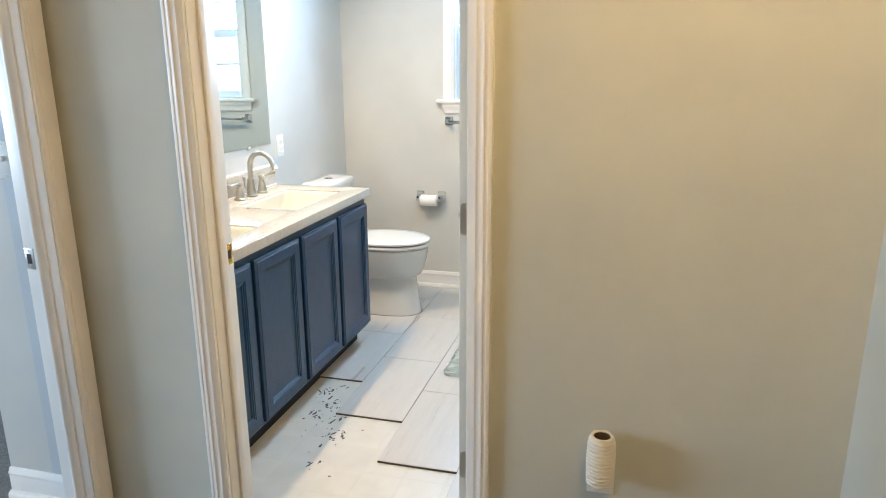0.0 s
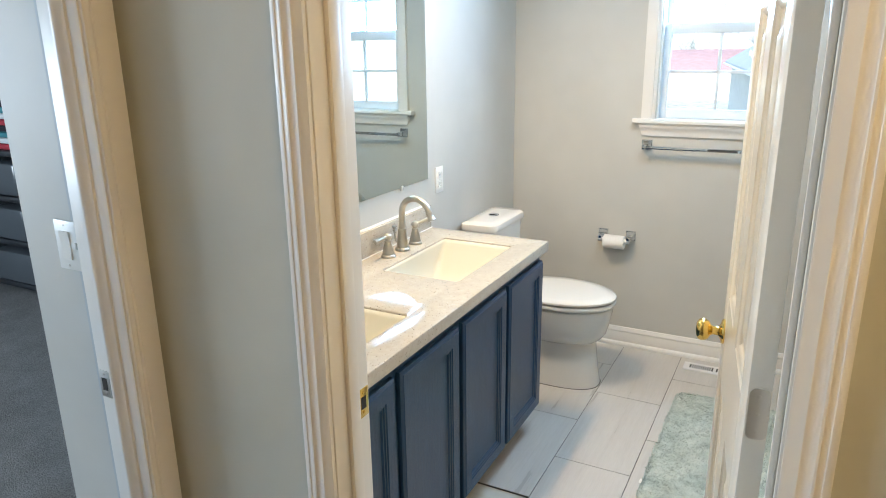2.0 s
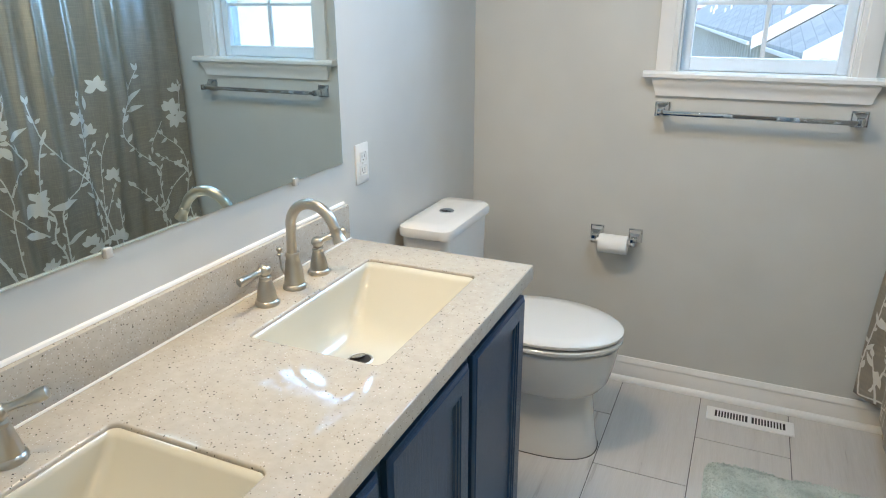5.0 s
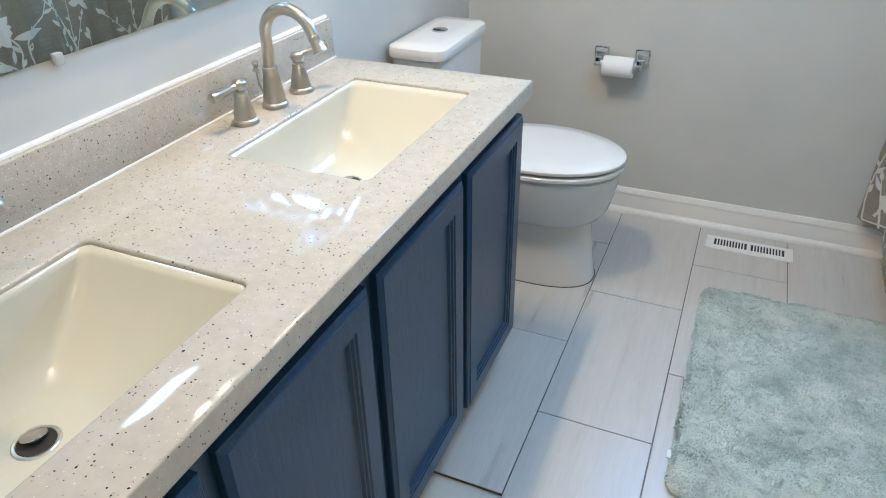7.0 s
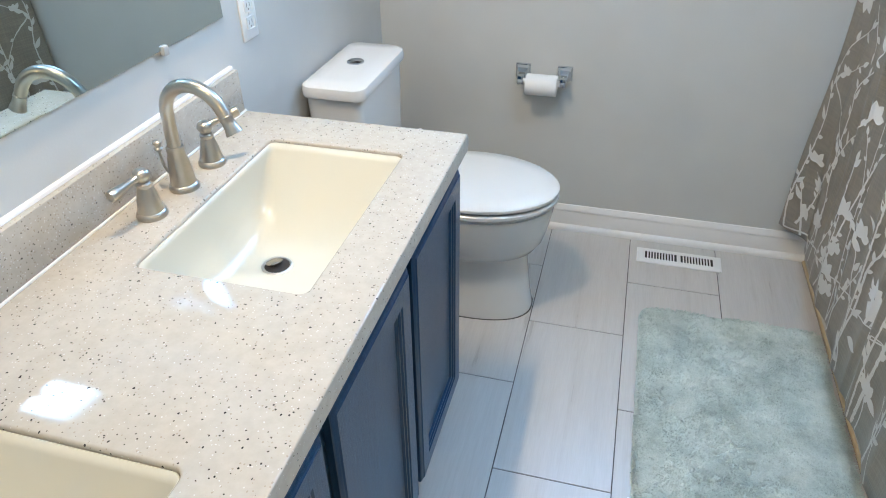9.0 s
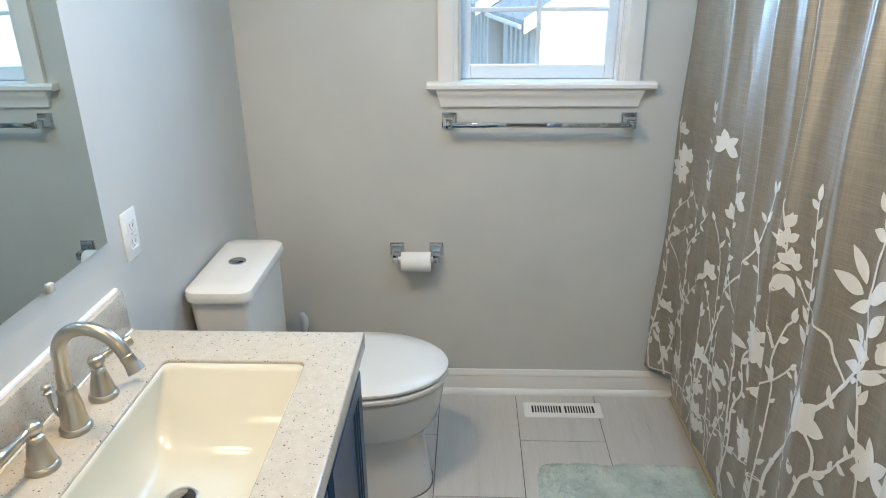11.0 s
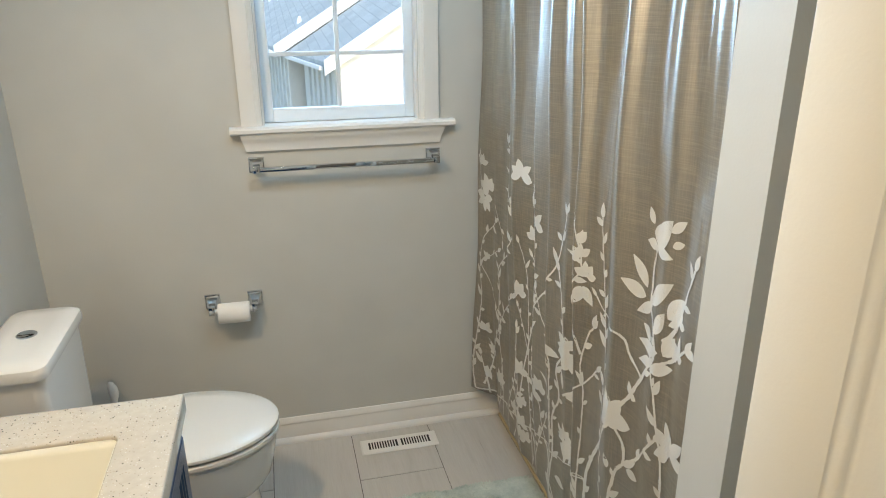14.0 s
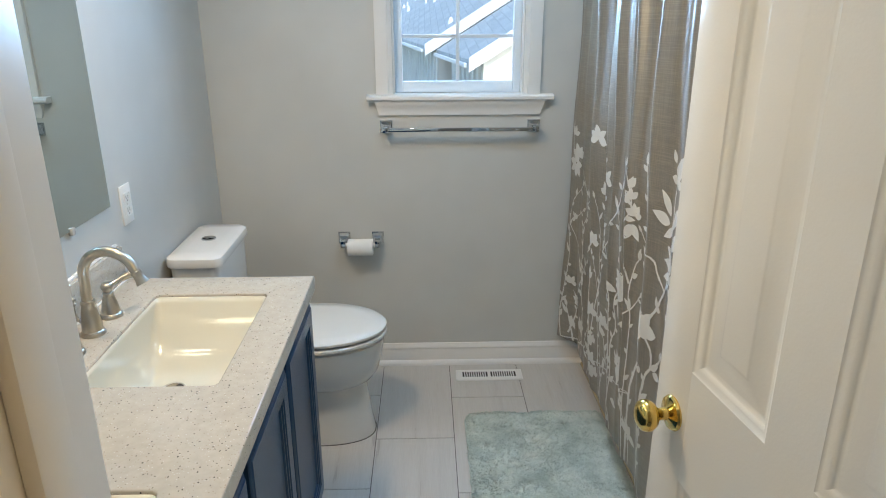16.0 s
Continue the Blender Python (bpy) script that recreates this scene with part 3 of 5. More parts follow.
doors = ((1.95, 2.262), (2.292, 2.645), (2.678, 3.036), (3.066, 3.422))
box(bm, 0.515, 0.531, VY0 + 0.006, VY1 - 0.014, 0.744, CB - 0.001)
box(bm, 0.515, 0.531, VY0 + 0.006, VY1 - 0.014, 0.095, 0.14)
for y0, y1 in ((VY0 + 0.006, 1.98), (2.235, 2.32), (2.615, 2.71), (3.005, 3.10), (3.39, VY1 - 0.014)):
    box(bm, 0.515, 0.531, y0, y1, 0.14, 0.744)
part("face_frame", bm, NAVY, vanity)
# near-black: the shade of the recess under the doors is in the colour
part("plinth", nbox(0.01, 0.465, VY0 + 0.006, VY1 - 0.016, -0.010, 0.094), BLACK, vanity, "toe kick with the recess shade in its black")
for y0, y1 in doors:
    bm = bmesh.new()
    rings = []
    for inset, d in ((0.0, 0.0), (0.0, 0.012), (0.003, 0.015), (0.007, 0.017), (0.010, 0.020), (0.050, 0.020), (0.053, 0.017), (0.057, 0.017), (0.060, 0.013), (0.064, 0.013), (0.068, 0.008)):
        rings.append([(0.5315 + d, y0 + inset, 0.112 + inset), (0.5315 + d, y1 - inset, 0.112 + inset), (0.5315 + d, y1 - inset, 0.766 - inset), (0.5315 + d, y0 + inset, 0.766 - inset)])
    loft(bm, rings)
    part("cabinet_door", bm, NAVY, vanity)

# speckled top with two sink cut-outs
top = thing("countertop", (0.28, 2.69, CT), "glossy speckled off-white vanity top with backsplash", "countertop")
bm = bmesh.new()


def ring_edges(bm, pts):
    vs = [bm.verts.new(p) for p in pts]
    return [bm.edges.new((vs[i], vs[(i + 1) % len(vs)])) for i in range(len(vs))]


def plate_with_holes(z):
    b = bmesh.new()
    e = ring_edges(b, [(0.002, VY0 + 0.002, z), (0.562, VY0 + 0.002, z), (0.562, VY1, z), (0.002, VY1, z)])
    for y0, y1 in SINKS:
        e += ring_edges(b, rounded(SX0, SX1, y0, y1, 0.016, z))
    bmesh.ops.triangle_fill(b, use_beauty=True, edges=e)
    return b


bm = plate_with_holes(CT)
ext = bmesh.ops.extrude_face_region(bm, geom=bm.faces[:])
bmesh.ops.translate(bm, verts=[v for v in ext["geom"] if isinstance(v, bmesh.types.BMVert)], vec=(0, 0, CB - CT))
bmesh.ops.recalc_face_normals(bm, faces=bm.faces)
rim = [e for e in bm.edges if e.is_manifold and e.calc_face_angle(0) > 1.0 and all(abs(v.co.z - CT) < 1e-5 for v in e.verts)]
bmesh.ops.bevel(bm, geom=rim, offset=0.0045, segments=3, affect="EDGES", profile=0.5)
part("slab", bm, QUARTZ, top)
part("backsplash", nbox(0.002, 0.022, VY0 + 0.002, VY1 - 0.002, CT + 0.0005, 0.946, 0.003), QUARTZ, top)
part("caulk_bead", tube(bmesh.new(), [(0.004, VY0 + 0.004, 0.947), (0.004, VY1 - 0.003, 0.947)], 0.0065, 8), TRIM, top)
part("caulk_bead", tube(bmesh.new(), [(0.0235, VY0 + 0.004, CT + 0.001), (0.0235, VY1 - 0.002, CT + 0.001)], 0.003, 8), TRIM, top)


def sink(y0, y1):
    s = thing("sink", (0.302, (y0 + y1) / 2, 0.69), "cream rectangular undermount sink basin with steel drain", "sink", "vanity sinks")
    bm = bmesh.new()
    yc = (y0 + y1) / 2
    hy, D = (y1 - y0) / 2 - 0.0015, 0.1455
    rings = []
    steps = 18
    for k in range(steps + 1):
        t = 1 - (1 - k / steps) ** 1.7
        half = 0.055 + (hy - 0.055) * (1 - t) ** 0.52
        sx = 0.004 * t + 0.040 * t ** 5
        rings.append(rounded(SX0 + 0.0015 + sx, SX1 - 0.0015 - sx, yc - half, yc + half, 0.0155 + 0.018 * t, 0.839 - D * t))
    last = rings[-1]
    for k in (1, 2, 3):
        c = Vector((0.262, yc, CB - 0.1125))
        rings.append([p.lerp(c, k / 3 * 0.9) for p in last])
    loft(bm, rings, False, True)
    shell = part("basin", bm, BISCUIT, s)
    md = shell.modifiers.new("thick", "SOLIDIFY")
    md.thickness, md.offset = 0.0028, 0.0
    zd = CB - 0.1125
    d = part("drain", turned(bmesh.new(), ((0.031, 0), (0.031, 0.002), (0.029, 0.0035), (0.0255, 0.0028), (0.0245, -0.002), (0.0245, -0.008)), pose(0.262, yc, zd)), STEEL, s, "brushed steel drain ring")
    part("drain_hole", turned(bmesh.new(), ((0.0250, 0), (0.0245, 0.0009)), pose(0.262, yc, zd + 0.0015)), DARK, d)
    part("stopper", turned(bmesh.new(), ((0.013, -0.004), (0.0168, 0.0), (0.0176, 0.002), (0.0168, 0.0036), (0.010, 0.0046), (0.003, 0.0048)), pose(0.2555, yc + 0.003, zd + 0.0055, -9, -15, 0)), DRAINSTEEL, d)
    return s


for y0, y1 in SINKS:
    sink(y0, y1)


def faucet(yc):
    f = thing("faucet", (0.089, yc, CT), "brushed nickel widespread faucet with arched spout and levers", "faucet", "sink faucets")
    M = pose(0.089, yc, CT)
    part("spout_base", turned(bmesh.new(), ((0.0285, 0), (0.029, 0.004), (0.0275, 0.009), (0.0240, 0.012), (0.0236, 0.016), (0.0215, 0.040), (0.0178, 0.066), (0.0158, 0.075), (0.0168, 0.079), (0.0166, 0.085), (0.0150, 0.088), (0.0128, 0.0885), (0.0126, 0.100)), M), NICKEL, f)
    pts = [(0.089, yc, CT + 0.10)]
    for k in range(5):
        pts.append((0.089 + 0.0005 * k, yc, CT + 0.112 + 0.009 * k))
    cx, cz, R = 0.156, CT + 0.148, 0.065
    for k in range(1, 19):
        a = radians(180 - k * 8.7)
        pts.append((cx + R * math.cos(a), yc - 0.0009 * k, cz + R * math.sin(a)))
    end = Vector(pts[-1])
    d = (end - Vector(pts[-2])).normalized()
    for k in (1, 2):
        pts.append(tuple(end + d * 0.012 * k))
    part("spout", tube(bmesh.new(), pts, [0.0124] * (len(pts) - 6) + [0.0122, 0.012, 0.0118, 0.0115, 0.0112, 0.0110], 18), NICKEL, f)
    e = Vector(pts[-1])
    q = d.to_track_quat("Z", "Y").to_matrix().to_4x4()
    part("spout_tip", turned(bmesh.new(), ((0.0108, -0.016), (0.0125, -0.014), (0.0125, -0.010), (0.0115, -0.008), (0.0125, 0.004), (0.0150, 0.013), (0.0155, 0.017), (0.012, 0.0175)), Matrix.Translation(e) @ q), NICKEL, f)
    rod = part("lift_rod", tube(bmesh.new(), [(0.065, yc - 0.003, CT + 0.03), (0.058, yc - 0.004, CT + 0.045), (0.056, yc - 0.004, CT + 0.075)], 0.0028, 10), NICKEL, f)
    part("lift_knob", turned(bmesh.new(), ((0.004, 0), (0.0075, 0.003), (0.0075, 0.006), (0.0045, 0.009), (0.0045, 0.012), (0.0085, 0.016), (0.0085, 0.020), (0.005, 0.023)), pose(0.056, yc - 0.004, CT + 0.074), 16), NICKEL, rod)
    for y, s, ang in ((yc - 0.104, -1, -100), (yc + 0.102, 1, 42)):
        h = part("handle_base", turned(bmesh.new(), ((0.0275, 0), (0.028, 0.004), (0.0265, 0.009), (0.0232, 0.012), (0.0226, 0.016), (0.0190, 0.036), (0.0148, 0.053), (0.0128, 0.058), (0.0140, 0.061), (0.0135, 0.065), (0.0098, 0.068), (0.0112, 0.071), (0.0150, 0.076), (0.0158, 0.082), (0.0130, 0.089), (0.0075, 0.0925), (0.002, 0.0935)), pose(0.089, y, CT)), NICKEL, f)
        u = Vector((math.cos(radians(ang)), math.sin(radians(ang)), -0.10 if s < 0 else 0.30)).normalized()
        o = Vector((0.089, y, CT + 0.081))
        part("lever", tube(bmesh.new(), [o + u * t for t in (0.006, 0.016, 0.028, 0.044, 0.058, 0.067, 0.072, 0.0745)], [0.0095, 0.0068, 0.0066, 0.0084, 0.0102, 0.0108, 0.0098, 0.004], 14), NICKEL, h)
    return f


faucet(3.075)
faucet(2.262)

# ---- mirror, outlets, vanity lights ----
mirror = thing("mirror", (0.003, 2.69, 1.06), "large frameless wall mirror held by clear clips", "mirror")
part("glass", nbox(0.002, 0.0075, 1.95, 3.440, 1.062, 2.0), MIRROR, mirror, smooth=False)
for y in (2.09, 2.654, 3.217):
    part("mirror_clip", nbox(0.001, 0.014, y - 0.008, y + 0.008, 1.050, 1.070, 0.003), CLEAR, mirror)


def outlet(name, m, label, rocker=False, gangs=1):
    """A wall plate in its own axes: x across, z up, facing -y."""
    w, h = 0.035 + 0.023 * (gangs - 1), 0.0585
    t = new(name)
    t.matrix_basis = m
    tagged(t, label, "wall plate")

    def p(n, bm, mat, lab="", par=t):
        ob = part(n, bm, mat, None, lab)
        ob.parent = par
        return ob
    p("cover_plate", nbox(-w, w, -0.0055, 0, -h, h, 0.0025), PLASTIC)
    for g in range(gangs):
        cx = (g - (gangs - 1) / 2) * 0.046
        if rocker and g == 0:
            p("rocker", loft(bmesh.new(), [[(cx - 0.0165, y, -0.033), (cx + 0.0165, y, -0.033), (cx + 0.0165, y + e, 0.0), (cx + 0.0165, y, 0.033), (cx - 0.0165, y, 0.033), (cx - 0.0165, y + e, 0.0)] for y, e in ((-0.005, 0.0), (-0.0095, 0.003))]), PLASTIC)
        elif rocker:
            p("toggle", nbox(cx - 0.005, cx + 0.005, -0.016, -0.005, -0.004, 0.012, 0.002), PLASTIC)
        else:
            for z in (-0.0195, 0.0195):
                r = p("receptacle", nbox(cx - 0.017, cx + 0.017, -0.0075, -0.005, z - 0.0145, z + 0.0145, 0.004), PLASTIC)
                for dx, hh in ((-0.0065, 0.0045), (0.0065, 0.0035)):
                    p("slot", nbox(cx + dx - 0.0011, cx + dx + 0.0011, -0.0079, -0.007, z + 0.001 - hh, z + 0.003 + hh), SLOT, "", r)
                p("slot", turned(bmesh.new(), ((0.0024, 0), (0.0024, 0.0006)), pose(cx, -0.0073, z - 0.0085, 90, 0, 0), 10), SLOT, "", r)
        for z in ((0,) if not rocker else (-0.048, 0.048)):
            p("screw", turned(bmesh.new(), ((0.003, 0), (0.003, 0.0008), (0.001, 0.0012)), pose(cx, -0.0052, z, 90, 0, 0), 10), STEEL)
    return t


outlet("outlet", pose(0.0, 3.551, 1.039, 0, 0, 90), "white duplex outlet on the grey wall beside the mirror")
outlet("outlet", pose(1.826, YH, 0.395, 0, 0, 0), "white duplex outlet low on the hall wall")
outlet("light_switch", pose(-0.001, 1.80, 1.185, 0, 0, 0), "white two-gang switch plate with rocker and toggle", True, 2)

fresh = thing("air_freshener", (1.826, 1.775, 0.40), "ribbed off-white plug-in air freshener on the hall outlet", "air freshener")
RIB = base_mat("ribbed_off_white_shell", (0.72, 0.66, 0.56), 0.5)
bm = bmesh.new()
rings = []
for k in range(41):
    z = 0.395 + 0.135 * k / 40
    r = 0.034 + 0.0012 * math.sin(k * 2.1) + 0.003 * math.sin(math.pi * k / 40) - 0.006 * max(0, (k - 34) / 6) ** 2
    rings.append([(1.824 + r * math.cos(2 * math.pi * i / 32), 1.772 + r * math.sin(2 * math.pi * i / 32), z + 0.0015 * math.sin(5 * i * 2 * math.pi / 32 + k)) for i in range(32)])
for r, z in ((0.022, 0.530), (0.0215, 0.515), (0.0215, 0.47)):
    rings.append([(1.824 + r * math.cos(2 * math.pi * i / 32), 1.772 + r * math.sin(2 * math.pi * i / 32), z) for i in range(32)])
part("shell", loft(bm, rings), RIB, fresh)
# dark liner; the shade inside the open top is put into its brown
part("cavity", turned(bmesh.new(), ((0.0212, 0.0), (0.0212, 0.050), (0.0203, 0.050), (0.0203, 0.004), (0.002, 0.004)), pose(1.824, 1.772, 0.478)), base_mat("brown_cavity_shade", (0.10, 0.06, 0.03), 0.7), fresh)
part("plug", nbox(1.808, 1.840, 1.785, YH - 0.008, 0.405, 0.435, 0.003), PLASTIC, fresh)


def vanity_light(yc):
    v = thing("vanity_light", (0.0, yc, 2.3), "brushed nickel two-light vanity fixture with open shades", "wall lamp", "vanity lights")
    part("backplate", nbox(0.0, 0.022, yc - 0.14, yc + 0.14, 2.30, 2.38, 0.006), NICKEL, v)
    for y in (yc - 0.07, yc + 0.07):
        a = part("arm", tube(bmesh.new(), [(0.02, y, 2.34), (0.08, y, 2.365), (0.19, y, 2.365), (0.235, y, 2.34)], 0.008, 12), NICKEL, v)
        part("shade", turned(bmesh.new(), ((0.028, 0.0), (0.050, -0.022), (0.064, -0.034), (0.060, -0.033), (0.046, -0.020), (0.026, -0.003)), pose(0.235, y, 2.35)), NICKEL, a)
        part("bulb", turned(bmesh.new(), ((0.010, 0.0), (0.012, -0.010), (0.020, -0.018), (0.022, -0.026), (0.016, -0.034), (0.004, -0.037)), pose(0.235, y, 2.348), 18), GLOWGLASS, a, "lit frosted bulb")
    return v


for yc in (3.05, 2.26):
    vanity_light(yc)
hall_lamp = thing("ceiling_lamp", (2.10, 0.72, H), "flush ceiling lamp with warm frosted glass", "ceiling lamp")
part("canopy", turned(bmesh.new(), ((0.15, 0), (0.15, -0.012), (0.13, -0.02)), pose(2.10, 0.72, H)), NICKEL, hall_lamp)
part("glass_bowl", turned(bmesh.new(), ((0.128, -0.021), (0.125, -0.040), (0.095, -0.058), (0.040, -0.066), (0.010, -0.067)), pose(2.10, 0.72, H)), GLOWGLASS, hall_lamp, "lit frosted glass bowl")

fan = thing("ceiling_fan_light", (1.18, 3.29, H), "square white ceiling exhaust fan with lit cool panel", "ceiling lamp")
bm = bmesh.new()
for x0, x1, y0, y1 in ((1.005, 1.355, 3.095, 3.135), (1.005, 1.355, 3.445, 3.485), (1.005, 1.045, 3.135, 3.445), (1.315, 1.355, 3.135, 3.445)):
    box(bm, x0, x1, y0, y1, H - 0.030, H, 0.004)
part("grille_frame", bm, PLASTIC, fan)
part("diffuser", nbox(1.045, 1.315, 3.135, 3.445, H - 0.022, H - 0.012), PANEL, fan, "lit frosted panel")

# ---- toilet ----
TY = 3.930
toilet = thing("toilet", (0.35, TY, 0), "white two-piece toilet with closed lid and chrome button", "toilet")


def egg(cx, a_back, a_front, b, z, n=40, p=2.0):
    """An egg outline facing +x."""
    out = []
    for i in range(n):
        t = 2 * math.pi * i / n
        c, s = math.cos(t), math.sin(t)
        c2, s2 = math.copysign(abs(c) ** (2 / p), c), math.copysign(abs(s) ** (2 / p), s)
        out.append(Vector((cx + (a_front if c > 0 else a_back) * c2, TY + b * s2, z)))
    return out


bm = bmesh.new()
rings = [egg(0.45, 0.30, 0.230, 0.122, 0.0, p=2.5), egg(0.45, 0.30, 0.229, 0.121, 0.012, p=2.5), egg(0.45, 0.30, 0.220, 0.116, 0.06, p=2.4), egg(0.45, 0.30, 0.211, 0.111, 0.13, p=2.3),
         egg(0.45, 0.30, 0.203, 0.108, 0.20, p=2.25), egg(0.45, 0.29, 0.202, 0.109, 0.224, p=2.2), egg(0.452, 0.288, 0.206, 0.117, 0.231, p=2.15), egg(0.455, 0.285, 0.222, 0.138, 0.242, p=2.1), egg(0.46, 0.28, 0.240, 0.157, 0.274), egg(0.46, 0.27, 0.254, 0.172, 0.33), egg(0.46, 0.26, 0.263, 0.181, 0.38),
         egg(0.46, 0.26, 0.266, 0.183, 0.408), egg(0.46, 0.255, 0.259, 0.177, 0.414)]
part("bowl", loft(bm, rings), PORCELAIN, toilet)
bm = bmesh.new()
loft(bm, [rounded(0.03, 0.27, TY - 0.11, TY + 0.11, 0.04, z) for z in (0.0, 0.30)] + [rounded(0.03, 0.28, TY - 0.17, TY + 0.17, 0.05, z) for z in (0.36, 0.412)])
part("pedestal_back", bm, PORCELAIN, toilet)
bm = bmesh.new()
loft(bm, [egg(0.465, 0.252, 0.264, 0.182, 0.4175), egg(0.465, 0.26, 0.272, 0.190, 0.425), egg(0.465, 0.26, 0.272, 0.190, 0.434), egg(0.465, 0.254, 0.266, 0.184, 0.439)])
part("seat", bm, SEATMAT, toilet)
bm = bmesh.new()
loft(bm, [egg(0.465, 0.248, 0.258, 0.176, 0.4455), egg(0.465, 0.258, 0.272, 0.190, 0.449), egg(0.465, 0.258, 0.272, 0.190, 0.458), egg(0.465, 0.250, 0.264, 0.183, 0.464), egg(0.465, 0.20, 0.21, 0.14, 0.4675), egg(0.465, 0.1, 0.1, 0.07, 0.469)])
part("lid", bm, SEATMAT, toilet)
for dy in (-0.07, 0.07):
    part("seat_hinge", nbox(0.205, 0.235, TY + dy - 0.022, TY + dy + 0.022, 0.414, 0.445, 0.006), SEATMAT, toilet)
bm = bmesh.new()
loft(bm, [rounded(0.040, 0.178, TY - 0.155, TY + 0.155, 0.03, 0.405), rounded(0.030, 0.186, TY - 0.175, TY + 0.175, 0.03, 0.45), rounded(0.020, 0.187, TY - 0.188, TY + 0.190, 0.03, 0.757)])
part("tank", bm, PORCELAIN, toilet)
bm = bmesh.new()
loft(bm, [rounded(0.022, 0.184, TY - 0.184, TY + 0.186, 0.030, 0.757), rounded(0.022, 0.184, TY - 0.184, TY + 0.186, 0.030, 0.761), rounded(0.012, 0.199, TY - 0.198, TY + 0.200, 0.036, 0.762), rounded(0.010, 0.200, TY - 0.199, TY + 0.201, 0.037, 0.766), rounded(0.010, 0.201, TY - 0.199, TY + 0.201, 0.038, 0.782),
          rounded(0.012, 0.198, TY - 0.196, TY + 0.198, 0.036, 0.792), rounded(0.024, 0.186, TY - 0.184, TY + 0.186, 0.03, 0.799), rounded(0.06, 0.15, TY - 0.14, TY + 0.14, 0.02, 0.801)])
part("tank_lid", bm, PORCELAIN, toilet)
b = part("flush_button", turned(bmesh.new(), ((0.026, 0), (0.026, 0.003), (0.023, 0.005), (0.021, 0.004), (0.004, 0.0045)), pose(0.105, TY + 0.005, 0.8005)), CHROME, toilet, "chrome dual flush button")
part("button_split", nbox(0.0845, 0.1255, TY - 0.0006, TY + 0.0006, 0.804, 0.8055), DARK, b)
part("caulk_line", loft(bmesh.new(), [egg(0.45, 0.303, 0.2335, 0.1255, 0.0, p=2.5), egg(0.45, 0.302, 0.232, 0.124, 0.002, p=2.5)]), TILEEDGE, toilet, "thin dark joint round the base")

brush = thing("toilet_brush", (0.17, 4.33, 0), "white toilet brush in a slim holder behind the toilet", "toilet brush")
part("holder", turned(bmesh.new(), ((0.045, 0), (0.047, 0.01), (0.040, 0.20), (0.042, 0.21), (0.03, 0.212)), pose(0.17, 4.34, 0)), PLASTIC, brush)
part("brush_handle", tube(bmesh.new(), [(0.17, 4.34, 0.20), (0.174, 4.338, 0.32), (0.178, 4.336, 0.345), (0.181, 4.335, 0.37), (0.179, 4.334, 0.395), (0.174, 4.333, 0.412), (0.171, 4.333, 0.418)], [0.008, 0.008, 0.012, 0.016, 0.015, 0.010, 0.004], 12), PLASTIC, brush)

# ---- wall fittings ----
def post(bm, cx, cz, drop, y=YF):
    """A square chrome post on the window wall: bevelled plate, pyramid and a lower arm."""
    loft(bm, [[(cx + s * h, y - d, cz + t * h - e) for s, t in ((-1, -1), (1, -1), (1, 1), (-1, 1))] for h, d, e in ((0.0262, 0.0, 0), (0.0262, 0.005, 0), (0.0245, 0.0075, 0), (0.0225, 0.0080, 0), (0.0215, 0.0100, 0), (0.0125, 0.030, drop * 0.5), (0.0110, 0.034, drop * 0.6))])
    box(bm, cx - 0.0105, cx + 0.0105, y - 0.075, y - 0.031, cz - drop - 0.0105, cz - drop * 0.4 + 0.0105, 0.0022)
    return bm


holder = thing("toilet_paper_holder", (0.603, YF, 0.62), "square chrome toilet paper holder on the wall", "paper holder")
for cx in (0.529, 0.677):
    part("post", post(bmesh.new(), cx, 0.630, 0.016), CHROME, holder)
part("roller", tube(bmesh.new(), [(0.539, YF - 0.063, 0.614), (0.667, YF - 0.063, 0.614)], 0.009, 14), PLASTIC, holder)
roll = thing("toilet_paper_roll", (0.603, YF - 0.063, 0.61), "partly used white toilet paper roll", "toilet paper")
prof = ((0.0205, -0.054), (0.035, -0.054), (0.0365, -0.052), (0.0365, 0.052), (0.035, 0.054), (0.0205, 0.054), (0.0195, 0.05), (0.0195, -0.05), (0.0205, -0.054))
bm = bmesh.new()
turned(bm, prof, pose(0.604, YF - 0.063, 0.6040, 0, 90, 0), 36)
part("paper", bm, PAPER, roll)
bar = thing("towel_bar", (1.037, YF, 1.11), "empty square chrome towel bar under the window", "towel bar")
for cx in (0.728, 1.348):
    part("post", post(bmesh.new(), cx, 1.118, 0.005), CHROME, bar)
part("bar", nbox(0.738, 1.338, YF - 0.072, YF - 0.056, 1.105, 1.121, 0.002), CHROME, bar)

# ---- floor register and rug ----
reg = thing("floor_register", (1.17, 4.326, 0), "white metal floor register with two rows of slots", "floor vent")
RX0, RX1, RY0, RY1 = 1.019, 1.322, 4.279, 4.373
bm = bmesh.new()
loft(bm, [rounded(RX0, RX1, RY0, RY1, 0.004, z, 3) for z in (0.0, 0.0025)] + [rounded(RX0 + 0.005, RX1 - 0.005, RY0 + 0.005, RY1 - 0.005, 0.003, 0.0055, 3)], True, False)
b2 = bmesh.new()
e = ring_edges(b2, rounded(RX0 + 0.005, RX1 - 0.005, RY0 + 0.005, RY1 - 0.005, 0.003, 0.0055, 3))
